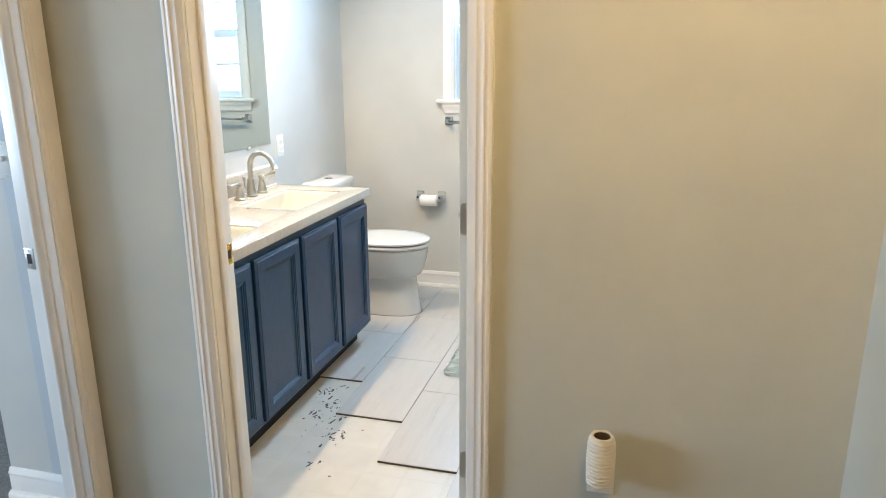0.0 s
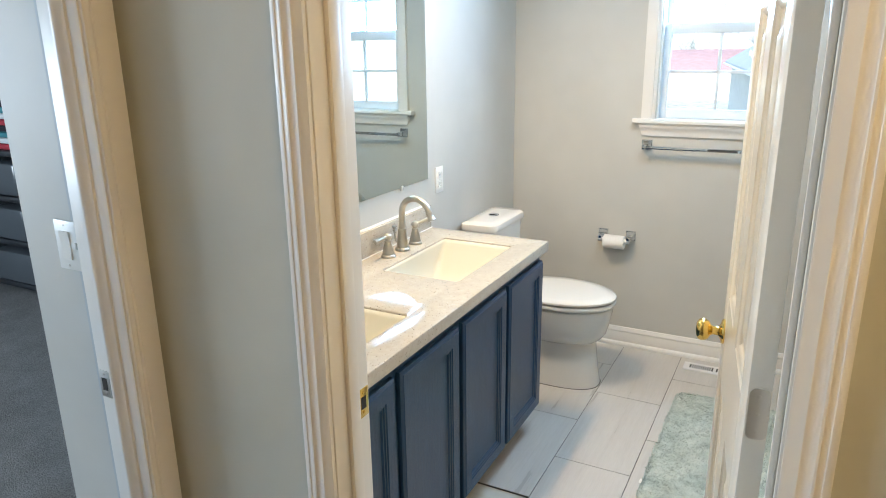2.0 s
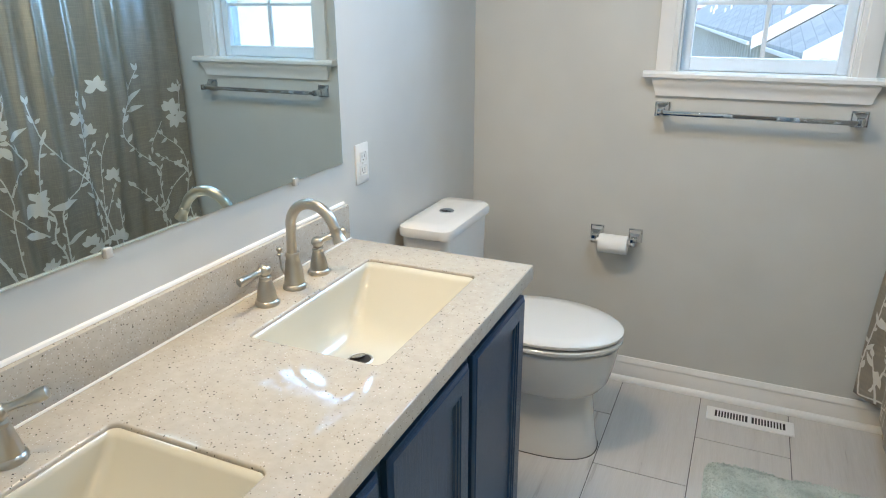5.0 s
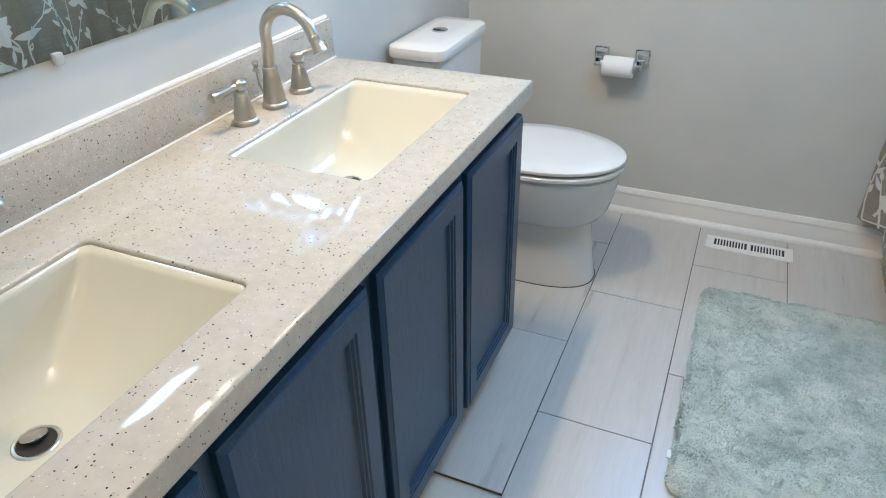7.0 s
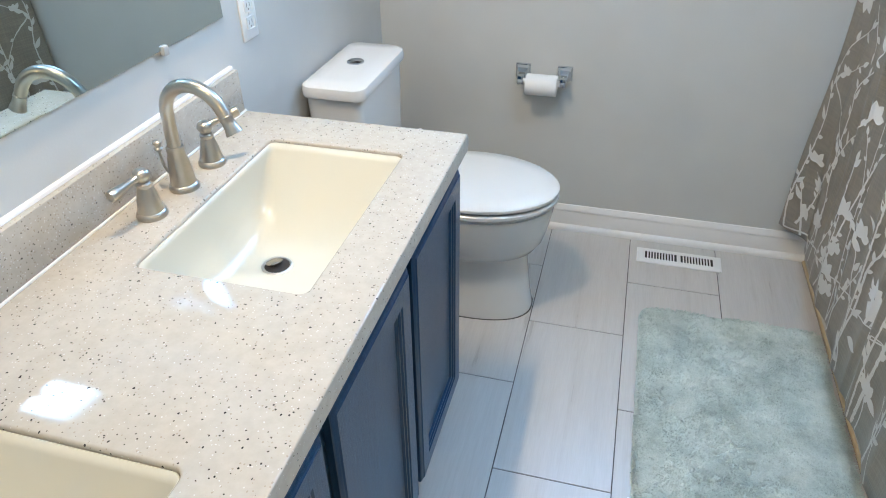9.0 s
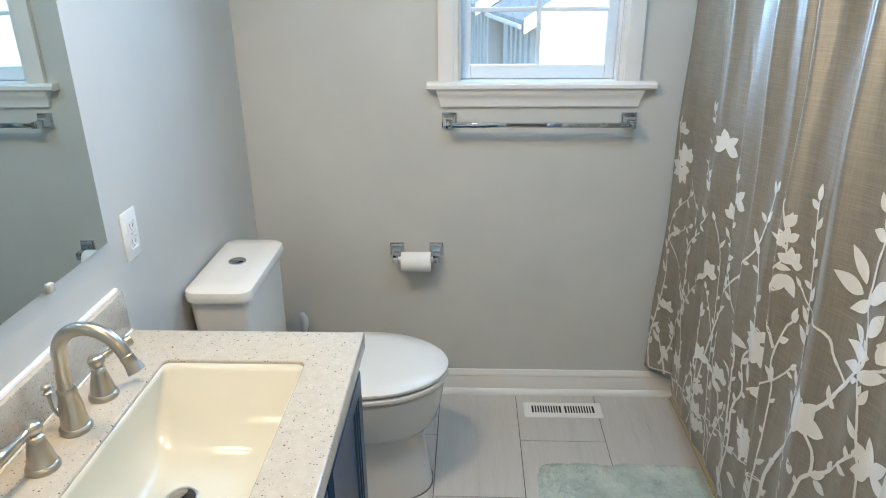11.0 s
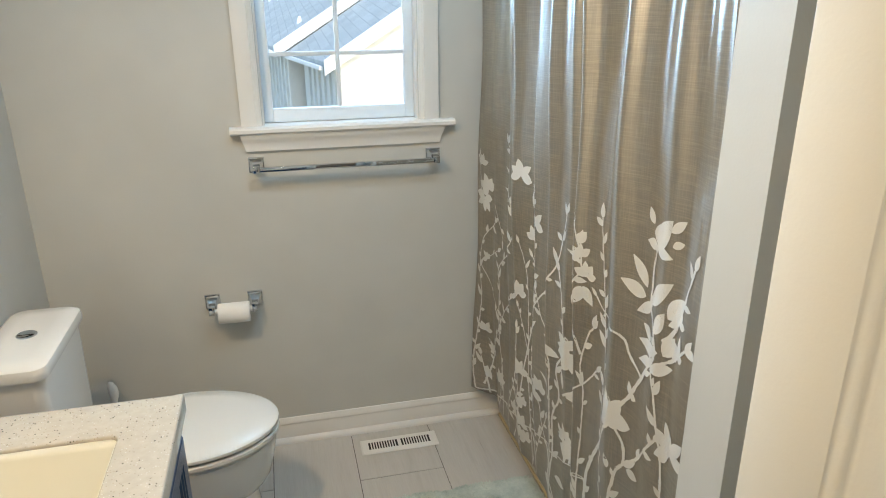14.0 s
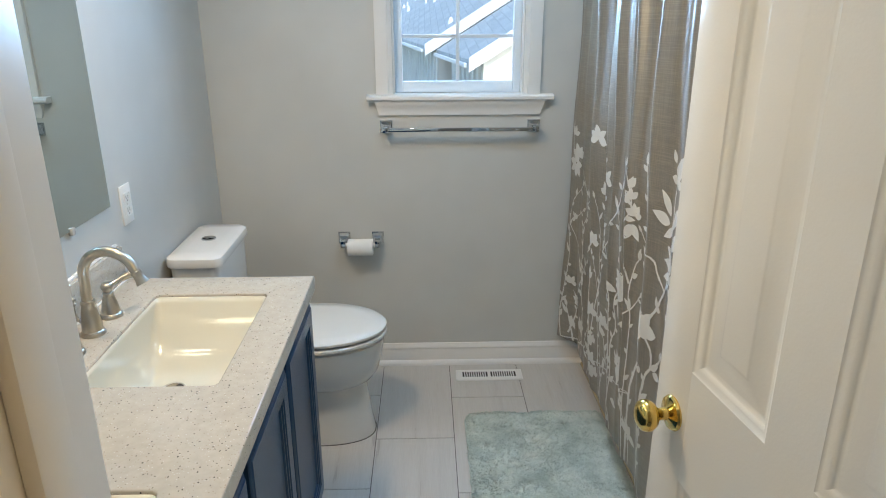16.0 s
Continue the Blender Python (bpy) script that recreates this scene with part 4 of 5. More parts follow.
for x0, x1 in ((RX0 + 0.030, 1.1635), (1.1775, RX1 - 0.030)):
    e += ring_edges(b2, [(x0, 4.304, 0.0055), (x1, 4.304, 0.0055), (x1, 4.348, 0.0055), (x0, 4.348, 0.0055)])
bmesh.ops.triangle_fill(b2, use_beauty=True, edges=e)
me = bpy.data.meshes.new("tmp")
b2.to_mesh(me)
bm.from_mesh(me)
b2.free()
bpy.data.meshes.remove(me)
part("face_plate", bm, TRIM, reg)
# flat dark sheet under the fins, the shade of the opening as colour
part("duct_shade", nbox(RX0 + 0.02, RX1 - 0.02, 4.298, 4.354, 0.0008, 0.0022), DARK, reg)
for x0, x1 in ((RX0 + 0.030, 1.1635), (1.1775, RX1 - 0.030)):
    n = 11
    for k in range(1, n):
        x = x0 + (x1 - x0) * k / n
        part("fin", nbox(x - 0.0022, x + 0.0022, 4.304, 4.348, 0.0028, 0.0053), TRIM, reg)

GX0, GX1, GY0, GY1 = 1.037, 1.600, 3.085, 4.005
rug = thing("bath_rug", ((GX0 + GX1) / 2, (GY0 + GY1) / 2, 0), "sage green shaggy bath rug on the tiles", "rug")
rng = np.random.default_rng(5)
nx, ny = 80, 130
bm = bmesh.new()
grid = []
for j in range(ny + 1):
    row = []
    for i in range(nx + 1):
        u, v = i / nx, j / ny
        x, y = GX0 + (GX1 - GX0) * u, GY0 + (GY1 - GY0) * v
        ex, ey = min(x - GX0, GX1 - x), min(y - GY0, GY1 - y)
        r = 0.05
        if ex < r and ey < r:
            d = math.hypot(r - ex, r - ey)
            if d > r:
                k = r / d
                cx = GX0 + r if x < (GX0 + GX1) / 2 else GX1 - r
                cy = GY0 + r if y < (GY0 + GY1) / 2 else GY1 - r
                x, y = cx + (x - cx) * k, cy + (y - cy) * k
        edge = min(1, min(ex, ey) / 0.018)
        h = 0.003 + (0.010 + 0.0025 * noise.noise((x * 14, y * 14, 0)) + 0.003 * noise.noise((x * 60, y * 60, 3))) * math.sqrt(edge)
        row.append(bm.verts.new((x + 0.004 * noise.noise((x * 25, y * 25, 7)), y + 0.004 * noise.noise((x * 25, y * 25, 9)), h)))
    grid.append(row)
for j in range(ny):
    for i in range(nx):
        bm.faces.new((grid[j][i], grid[j][i + 1], grid[j + 1][i + 1], grid[j + 1][i]))
part("backing", bm, RUG, rug)
verts, faces = [], []
for k in range(60000):
    x, y = rng.uniform(GX0 + 0.004, GX1 - 0.004), rng.uniform(GY0 + 0.004, GY1 - 0.004)
    ex, ey = min(x - GX0, GX1 - x), min(y - GY0, GY1 - y)
    if ex < 0.05 and ey < 0.05 and math.hypot(0.05 - ex, 0.05 - ey) > 0.05:
        continue
    a = 6.28 * noise.noise((x * 9, y * 9, 1)) + rng.uniform(-1.1, 1.1)
    l, w = rng.uniform(0.005, 0.011), 0.0016
    z0 = 0.0085 + 0.002 * noise.noise((x * 14, y * 14, 0))
    dx, dy = math.cos(a), math.sin(a)
    i = len(verts)
    verts += [(x - dy * w, y + dx * w, z0), (x + dy * w, y - dx * w, z0), (x + dx * l + dy * w * 0.7, y + dy * l - dx * w * 0.7, z0 + rng.uniform(0.003, 0.008)), (x + dx * l - dy * w * 0.7, y + dy * l + dx * w * 0.7, z0 + rng.uniform(0.003, 0.008))]
    faces.append((i, i + 1, i + 2, i + 3))
me = bpy.data.meshes.new("shag")
me.from_pydata(verts, [], faces)
me.materials.append(RUG)
pile = new("shag", me)
pile.parent = rug
pile.matrix_parent_inverse = rug.matrix_basis.inverted()
tagged(pile, "loose shaggy pile", "", "", "stuff")
part("care_tag", nbox(GX0 - 0.006, GX0 + 0.004, 3.20, 3.228, 0.004, 0.006), PLASTIC, rug, "small white care tag")

# ---- tub and shower curtain ----
tub = thing("bathtub", (2.0, 3.7, 0), "white enamel bathtub behind the shower curtain", "bathtub")
bm = bmesh.new()
TX0, TX1, TY0, TY1 = 1.622, 2.396, 2.969, 4.451
rings = [[Vector((TX0, TY0, -0.01)), Vector((TX1, TY0, -0.01)), Vector((TX1, TY1, -0.01)), Vector((TX0, TY1, -0.01))]]
out = [rounded(TX0, TX1, TY0, TY1, 0.004, z) for z in (-0.01, 0.375)] + [rounded(TX0 + 0.006, TX1 - 0.006, TY0 + 0.006, TY1 - 0.006, 0.006, 0.382)]
out += [rounded(TX0 + a, TX1 - a, TY0 + a * 1.3, TY1 - a * 1.3, r, z) for a, r, z in ((0.07, 0.10, 0.382), (0.08, 0.12, 0.37), (0.11, 0.13, 0.15), (0.16, 0.12, 0.08), (0.25, 0.10, 0.07))]
part("shell", loft(bm, out), TUBMAT, tub)
part("caulk", nbox(1.613, 1.6215, 2.97, 4.428, -0.009, 0.006, 0.002), CAULK, tub, "yellowed caulk along the floor")

CY0, CY1, CZ0, CZ1 = 2.972, 4.428, 0.150, 1.985
rod = thing("curtain_rod", (1.50, 3.7, 2.0), "chrome tension rod of the shower curtain", "curtain rod")
part("rod", tube(bmesh.new(), [(1.52, 2.966, 2.01), (1.52, 4.454, 2.01)], 0.0125, 16), CHROME, rod)

FOLDS = ((3.965, 0.040, 0.036), (3.83, 0.022, 0.014), (3.685, 0.034, 0.040), (3.60, 0.018, 0.012), (3.50, 0.030, 0.036), (3.295, 0.042, 0.046), (3.14, 0.045, 0.010), (2.995, 0.020, 0.030), (4.33, 0.045, 0.016))


def fold_x(y):
    x = -0.030 / (1 + math.exp((y - 4.10) / 0.009))
    for c, w, a in FOLDS:
        d = (y - c) / w
        x -= a * math.exp(-abs(d) ** 1.6)
    return x + 0.005 * math.sin(y * 41) + 0.003 * math.sin(y * 67 + 1) + 0.030


NS = 460
ys = np.linspace(CY0, CY1, NS)
xs = np.array([fold_x(y) for y in ys])
arc = np.concatenate([[0], np.cumsum(np.hypot(np.diff(xs), np.diff(ys)))])
ARC = float(arc[-1])


def cloth(s, z):
    """The point of the cloth at arc length s and height z."""
    y = float(np.interp(s, arc, ys))
    f = float(np.interp(s, arc, xs))
    k = (CZ1 - z) / (CZ1 - CZ0)
    x = 1.507 + f * (1.05 - 0.25 * k - 0.50 * k ** 3) + 0.012 * k + 0.030 * k ** 3 + 0.003 * math.sin(y * 5 + 1.3) * k - 0.032 * max(0.0, (y - 4.27) / 0.155) * (0.3 + 0.7 * k)
    x += k ** 4 * (0.028 * math.exp(-((y - 4.335) / 0.045) ** 2) - 0.030 * max(0.0, (y - 4.36) / 0.068))
    return Vector((x + 0.004 * math.sin(z * 9 + y * 13), y + 0.010 * k * math.sin(y * 17), z))


curtain = thing("shower_curtain", (1.507, 3.7, CZ0), "taupe satin shower curtain with white printed branches", "shower curtain")
bm = bmesh.new()
nz = 44
grid = [[bm.verts.new(cloth(ARC * i / 420, CZ0 + (CZ1 - CZ0) * j / nz)) for i in range(421)] for j in range(nz + 1)]
for j in range(nz):
    for i in range(420):
        bm.faces.new((grid[j][i], grid[j][i + 1], grid[j + 1][i + 1], grid[j + 1][i]))
fabric = part("fabric", bm, CURTAIN, curtain)
md = fabric.modifiers.new("thick", "SOLIDIFY")
md.thickness, md.offset = 0.0015, -1

prt = random.Random(14)
pv, pf = [], []


def lay(points):
    """A printed shape on the cloth from its outline."""
    pts = [cloth(min(max(s, 0.002), ARC - 0.002), max(z, CZ0 + 0.004)) for s, z in points]
    i = len(pv)
    pv.extend((p.x - 0.0026, p.y, p.z) for p in pts)
    pf.append(tuple(range(i, i + len(pts))))


def leaf(s, z, ang, length, width, blunt=0.8):
    """A leaf or petal in short strips across its rib."""
    c, d = math.cos(ang), math.sin(ang)
    n = 10
    bend = prt.uniform(-0.18, 0.18)
    rail = []
    for k in range(n + 1):
        t = k / n
        w = width * math.sin(math.pi * t ** blunt) ** 0.85 * (1 - 0.2 * t) if 0 < k < n else 0.0006
        o = bend * length * t * t
        rail.append((s + c * length * t - d * o, z + d * length * t + c * o, w))
    for (s0, z0, w0), (s1, z1, w1) in zip(rail, rail[1:]):
        m = max(1, int(max(w0, w1) / 0.005))
        for i in range(m):
            f, g = 1 - 2 * i / m, 1 - 2 * (i + 1) / m
            lay([(s0 - d * w0 * f, z0 + c * w0 * f), (s0 - d * w0 * g, z0 + c * w0 * g), (s1 - d * w1 * g, z1 + c * w1 * g), (s1 - d * w1 * f, z1 + c * w1 * f)])


def blossom(s, z, ang, size):
    n = prt.randint(4, 5)
    for k in range(n):
        leaf(s, z, ang + (k - (n - 1) / 2) * prt.uniform(0.72, 0.95), size * prt.uniform(0.75, 1.1), size * prt.uniform(0.25, 0.34), 1.1)


def at_y(y):
    return float(np.interp(y, ys, arc))


def branch(points, width, size=0.033, gap=0.038, first=0.05):
    """A drawn branch through points (y, z) on the cloth, with buds and small leaves on alternate sides."""
    pts = [points[0]] + list(points) + [points[-1]]
    way = []
    for p0, p1, p2, p3 in zip(pts, pts[1:], pts[2:], pts[3:]):
        n = max(3, int(math.hypot(p2[0] - p1[0], p2[1] - p1[1]) / 0.012))
        for k in range(n):
            t = k / n
            way.append(tuple(0.5 * (2 * b + (c - a) * t + (2 * a - 5 * b + 4 * c - d) * t * t + (3 * b - a - 3 * c + d) * t ** 3) for a, b, c, d in zip(p0, p1, p2, p3)))
    way.append(points[-1])
    way = [(at_y(y) + prt.uniform(-0.0012, 0.0012), z) for y, z in way]
    run, side = -first, prt.choice((-1, 1))
    for k, ((s0, z0), (s1, z1)) in enumerate(zip(way, way[1:])):
        t = k / len(way)
        l = math.hypot(s1 - s0, z1 - z0) or 1e-6
        c, d = (s1 - s0) / l, (z1 - z0) / l
        w = 1.2 * width * (1 - 0.45 * t) * prt.uniform(0.8, 1.2)
        lay([(s0 - d * w, z0 + c * w), (s0 + d * w, z0 - c * w), (s1 + d * w, z1 - c * w), (s1 - d * w, z1 + c * w)])
        run += l
        if run > gap and size:
            run, side = prt.uniform(-0.02, 0.02), -side
            a = math.atan2(d, c) + side * prt.uniform(0.45, 0.95)
            if prt.random() < 0.6:
                leaf(s1, z1, a, size * prt.uniform(0.6, 1.0), size * prt.uniform(0.18, 0.26), 1.0)
            else:
                leaf(s1, z1, a, size * prt.uniform(1.0, 1.5), size * prt.uniform(0.24, 0.32))
    a = math.atan2(way[-1][1] - way[-2][1], way[-1][0] - way[-2][0])
    if size:
        leaf(*way[-1], a, size * 1.0, size * 0.26)


def flower(y, z, ang, size):
    blossom(at_y(y), z, radians(ang), size)


def big_leaf(y, z, ang, length, width):
    leaf(at_y(y), z, radians(ang), length, width, 0.9)


HZ = CZ0 + 0.006
# far end beside the window wall
branch([(4.41, HZ), (4.42, 0.29), (4.38, 0.56), (4.40, 0.69), (4.38, 0.81), (4.28, 0.90)], 0.0026)
branch([(4.39, 0.70), (4.30, 0.63), (4.25, 0.57), (4.23, 0.52)], 0.0022)
branch([(4.38, 0.19), (4.32, 0.35), (4.19, 0.58), (4.06, 0.70)], 0.0028)
branch([(4.38, 0.73), (4.25, 0.80)], 0.0018)
branch([(4.29, 0.96), (4.22, 0.87), (4.21, 0.85)], 0.0018)
branch([(4.39, 0.99), (4.40, 1.12)], 0.002, 0.026)
flower(4.379, 1.092, 90, 0.042)
flower(4.340, 1.007, 60, 0.058)
flower(4.366, 0.971, -80, 0.058)
flower(4.351, 0.738, 60, 0.034)
flower(4.363, 0.437, 90, 0.045)
flower(4.319, 0.362, 70, 0.040)
big_leaf(4.375, 0.273, -118, 0.058, 0.013)
branch([(4.32, 0.33), (4.35, 0.41)], 0.0018, 0)
# stems of the far third
branch([(4.18, HZ), (4.19, 0.25), (4.24, 0.45), (4.23, 0.66), (4.23, 0.75), (4.06, 0.90), (4.07, 1.04), (4.18, 1.20)], 0.0028, 0.034, 0.045)
big_leaf(4.080, 1.061, 20, 0.140, 0.013)
big_leaf(4.074, 1.033, 3, 0.140, 0.013)
flower(3.928, 1.153, 80, 0.056)
branch([(4.05, 0.16), (3.96, 0.38), (3.96, 0.54), (3.96, 0.64)], 0.0024, 0.034, 0.04)
flower(3.943, 0.485, 80, 0.058)
flower(3.929, 0.370, 60, 0.042)
flower(3.949, 0.279, 100, 0.056)
flower(3.924, 0.231, 70, 0.050)
flower(4.041, 0.274, 120, 0.045)
flower(3.949, 0.767, 80, 0.050)
branch([(3.89, 0.57), (3.91, 0.62), (3.95, 0.72)], 0.0019, 0.024)
branch([(3.88, HZ), (3.89, 0.57), (3.90, 0.73), (3.91, 0.85), (3.94, 0.94)], 0.0021, 0.026, 0.07)
branch([(3.88, 0.15), (3.83, 0.38), (3.87, 0.53), (3.83, 0.74), (3.83, 0.84), (3.83, 0.97), (3.83, 1.12)], 0.0024, 0.034, 0.04)
flower(3.825, 1.031, 80, 0.050)
flower(3.874, 0.966, 100, 0.050)
big_leaf(3.870, 1.068, 89, 0.059, 0.009)
branch([(3.84, 0.19), (3.80, 0.30), (3.75, 0.42)], 0.0024)
flower(3.786, 0.500, 90, 0.055)
# middle
branch([(4.00, HZ), (3.88, 0.65), (3.80, 0.80), (3.67, 0.94), (3.63, 1.05), (3.61, 1.13)], 0.0036, 0.03, 0.07)
big_leaf(3.635, 1.047, 42, 0.028, 0.008)
branch([(3.69, HZ), (3.68, 0.55), (3.68, 0.69), (3.77, 0.75), (3.81, 0.82), (3.88, 0.91)], 0.0032, 0.03, 0.08)
big_leaf(3.674, 0.540, 10, 0.121, 0.013)
branch([(3.70, 0.19), (3.67, 0.36), (3.67, 0.49), (3.64, 0.57), (3.65, 0.66), (3.61, 0.73), (3.61, 0.81), (3.62, 0.89), (3.64, 0.96)], 0.0036, 0.034, 0.05)
big_leaf(3.636, 0.701, 3, 0.140, 0.018)
flower(3.586, 0.739, -60, 0.075)
flower(3.592, 0.746, 60, 0.050)
big_leaf(3.617, 0.612, 84, 0.058, 0.009)
branch([(3.62, 0.59), (3.49, 0.69), (3.42, 0.77)], 0.0032, 0.03, 0.06)
big_leaf(3.610, 0.598, 169, 0.140, 0.017)
branch([(3.66, HZ), (3.68, 0.23), (3.77, 0.36), (3.79, 0.45), (3.83, 0.48)], 0.003, 0.032, 0.06)
flower(3.826, 0.467, 90, 0.052)
branch([(3.49, HZ), (3.48, 0.38), (3.47, 0.54), (3.47, 0.63), (3.47, 0.69), (3.48, 0.76), (3.46, 0.85), (3.44, 0.88)], 0.0034, 0.032, 0.08)
branch([(3.48, 0.79), (3.51, 0.86), (3.58, 0.90), (3.49, 1.00), (3.48, 1.05), (3.49, 1.10), (3.50, 1.14)], 0.0034, 0.032, 0.055)
big_leaf(3.488, 1.090, 118, 0.039, 0.016)
flower(3.482, 1.057, 60, 0.038)
flower(3.466, 1.008, 100, 0.042)
big_leaf(3.479, 0.980, -69, 0.055, 0.019)
big_leaf(3.476, 0.981, -125, 0.056, 0.018)
big_leaf(3.495, 1.004, 5, 0.129, 0.014)
branch([(4.41, HZ), (3.49, 0.41), (3.58, 0.41), (3.63, 0.46)], 0.0026, 0.03, 0.04)
flower(3.580, 0.401, 90, 0.062)
flower(3.588, 0.425, 70, 0.050)
flower(3.601, 0.460, 70, 0.042)
big_leaf(3.658, 0.285, 175, 0.065, 0.014)
branch([(3.34, HZ), (3.36, 0.59), (3.38, 0.70), (3.38, 0.80), (3.39, 0.88), (3.40, 0.98), (3.41, 1.08), (3.42, 1.17)], 0.0024, 0.036, 0.032)
# thick branches of the near end
branch([(3.21, 0.88), (3.25, 0.91), (3.28, 0.95), (3.39, 0.94), (3.43, 0.97)], 0.0032, 0.026, 0.09)
branch([(3.35, HZ), (3.28, 0.55), (3.25, 0.63), (3.20, 0.68), (3.13, 0.77)], 0.0048, 0.036, 0.05)
branch([(3.25, 0.63), (3.25, 0.68), (3.28, 0.72), (3.29, 0.74)], 0.0042, 0.026, 0.09)
branch([(3.47, HZ), (3.44, 0.42), (3.42, 0.50), (3.38, 0.58), (3.30, 0.71), (3.27, 0.77), (3.24, 0.82), (3.22, 0.86), (3.18, 0.92), (3.15, 0.96), (3.17, 1.02), (3.20, 1.05), (3.20, 1.10), (3.20, 1.14), (3.19, 1.18)], 0.0056, 0.032, 0.09)
flower(3.293, 0.731, 80, 0.075)
flower(3.297, 0.735, -70, 0.050)
big_leaf(3.242, 0.819, 180, 0.022, 0.010)
big_leaf(3.290, 0.594, 75, 0.036, 0.012)
big_leaf(3.239, 0.624, -167, 0.041, 0.014)
branch([(3.09, HZ), (3.11, 0.69), (3.12, 0.77), (3.13, 0.82), (3.14, 0.88), (3.16, 0.93)], 0.0044, 0.034, 0.06)
branch([(3.13, 1.00), (3.10, 1.04), (3.07, 1.12), (3.05, 1.18)], 0.0046, 0.034, 0.06)
branch([(3.16, 0.93), (3.09, 0.98), (3.05, 1.02)], 0.0036, 0.034, 0.05)
big_leaf(3.219, 1.083, 59, 0.074, 0.015)
big_leaf(3.221, 1.063, 7, 0.071, 0.018)
big_leaf(3.199, 1.058, 139, 0.106, 0.021)
big_leaf(3.190, 1.059, -41, 0.065, 0.014)
big_leaf(3.124, 1.053, 124, 0.076, 0.023)
big_leaf(3.160, 1.007, 113, 0.061, 0.018)
big_leaf(3.174, 0.984, 24, 0.051, 0.013)
big_leaf(3.139, 0.973, -14, 0.092, 0.017)
big_leaf(3.155, 0.939, -12, 0.073, 0.014)
big_leaf(3.162, 0.925, 156, 0.076, 0.016)
big_leaf(3.125, 0.972, 117, 0.057, 0.020)
big_leaf(3.193, 1.179, 130, 0.091, 0.026)
big_leaf(3.191, 1.184, 103, 0.046, 0.024)
big_leaf(3.194, 1.180, 3, 0.034, 0.013)
big_leaf(3.193, 1.179, 179, 0.066, 0.014)
big_leaf(3.137, 1.226, 136, 0.042, 0.011)
big_leaf(3.132, 1.198, 148, 0.030, 0.009)
big_leaf(3.210, 1.222, 55, 0.035, 0.010)
big_leaf(3.140, 0.878, 119, 0.041, 0.010)
flower(3.079, 0.764, 80, 0.065)
flower(3.091, 1.056, 70, 0.032)
flower(3.080, 0.988, 60, 0.030)
for k in range(9):
    y = 3.30 + 0.13 * k + prt.uniform(-0.03, 0.03)
    branch([(y, HZ), (y + prt.uniform(-0.03, 0.03), 0.24), (y + prt.uniform(-0.06, 0.06), prt.uniform(0.30, 0.42))], 0.0024, 0.034, 0.035)
    if k % 2:
        flower(y, prt.uniform(0.20, 0.28), prt.uniform(50, 130), 0.056)
me = bpy.data.meshes.new("printed_branches")
me.from_pydata(pv, [], pf)
me.materials.append(PRINT)
ob = new("floral_print", me)
ob.parent = curtain
ob.matrix_parent_inverse = curtain.matrix_basis.inverted()
tagged(ob, "cream printed branches with leaves and blossoms")

# ---- bedroom things seen through the doorway ----
cart = thing("storage_drawers", (-3.45, 3.9, 0), "dark plastic drawer cart with red trim on the carpet", "storage cart")
BLACKPL = base_mat("black_plastic", (0.02, 0.022, 0.026), 0.35)
REDPL = base_mat("red_plastic", (0.45, 0.03, 0.05), 0.4)
CLEARPL = base_mat("smoky_drawer_plastic", (0.09, 0.10, 0.11), 0.2)
for z in (0.05, 0.36, 0.67, 0.98):
    part("shelf_frame", nbox(-3.85, -3.05, 3.5, 4.1, z - 0.02, z + 0.02, 0.008), BLACKPL, cart)
for x in (-3.84, -3.06):
    for y in (3.51, 4.09):
        part("upright", nbox(x - 0.015, x + 0.015, y - 0.015, y + 0.015, 0, 1.0, 0.004), REDPL if y < 3.8 else BLACKPL, cart)
for z in (0.08, 0.39, 0.70):
    part("drawer", nbox(-3.80, -3.10, 3.48, 4.05, z, z + 0.22, 0.02), CLEARPL, cart)
quilt = thing("folded_blanket", (-3.45, 3.8, 1.0), "folded patterned blanket in red white and teal on the drawers", "blanket")
cols4 = ((0.5, 0.04, 0.06), (0.7, 0.7, 0.7), (0.05, 0.25, 0.28), (0.02, 0.02, 0.03))
for k in range(8):
    part("fold", nbox(-3.8 + 0.01 * (k % 3), -3.1 - 0.012 * (k % 2), 3.52, 4.05, 1.001 + 0.04 * k, 1.039 + 0.04 * k, 0.014), base_mat("blanket_cloth", cols4[k % 4], 0.9), quilt)

# ---- outside ----
ground = structure("ground", nbox(-400, 400, 5.2, 900, -3.6, -3.4), GRASS, "frosted winter lawn", "ground")
house_m = Matrix.Translation((0.89, 16.0, 0)) @ Matrix.Rotation(radians(8.8), 4, "Z")
house = new("house")
house.matrix_basis = house_m
tagged(house, "neighbouring house with grey shingle roof and pale siding", "house")


def hp(name, bm, material, label=""):
    ob = part(name, bm, material, None, label)
    ob.parent = house
    return ob


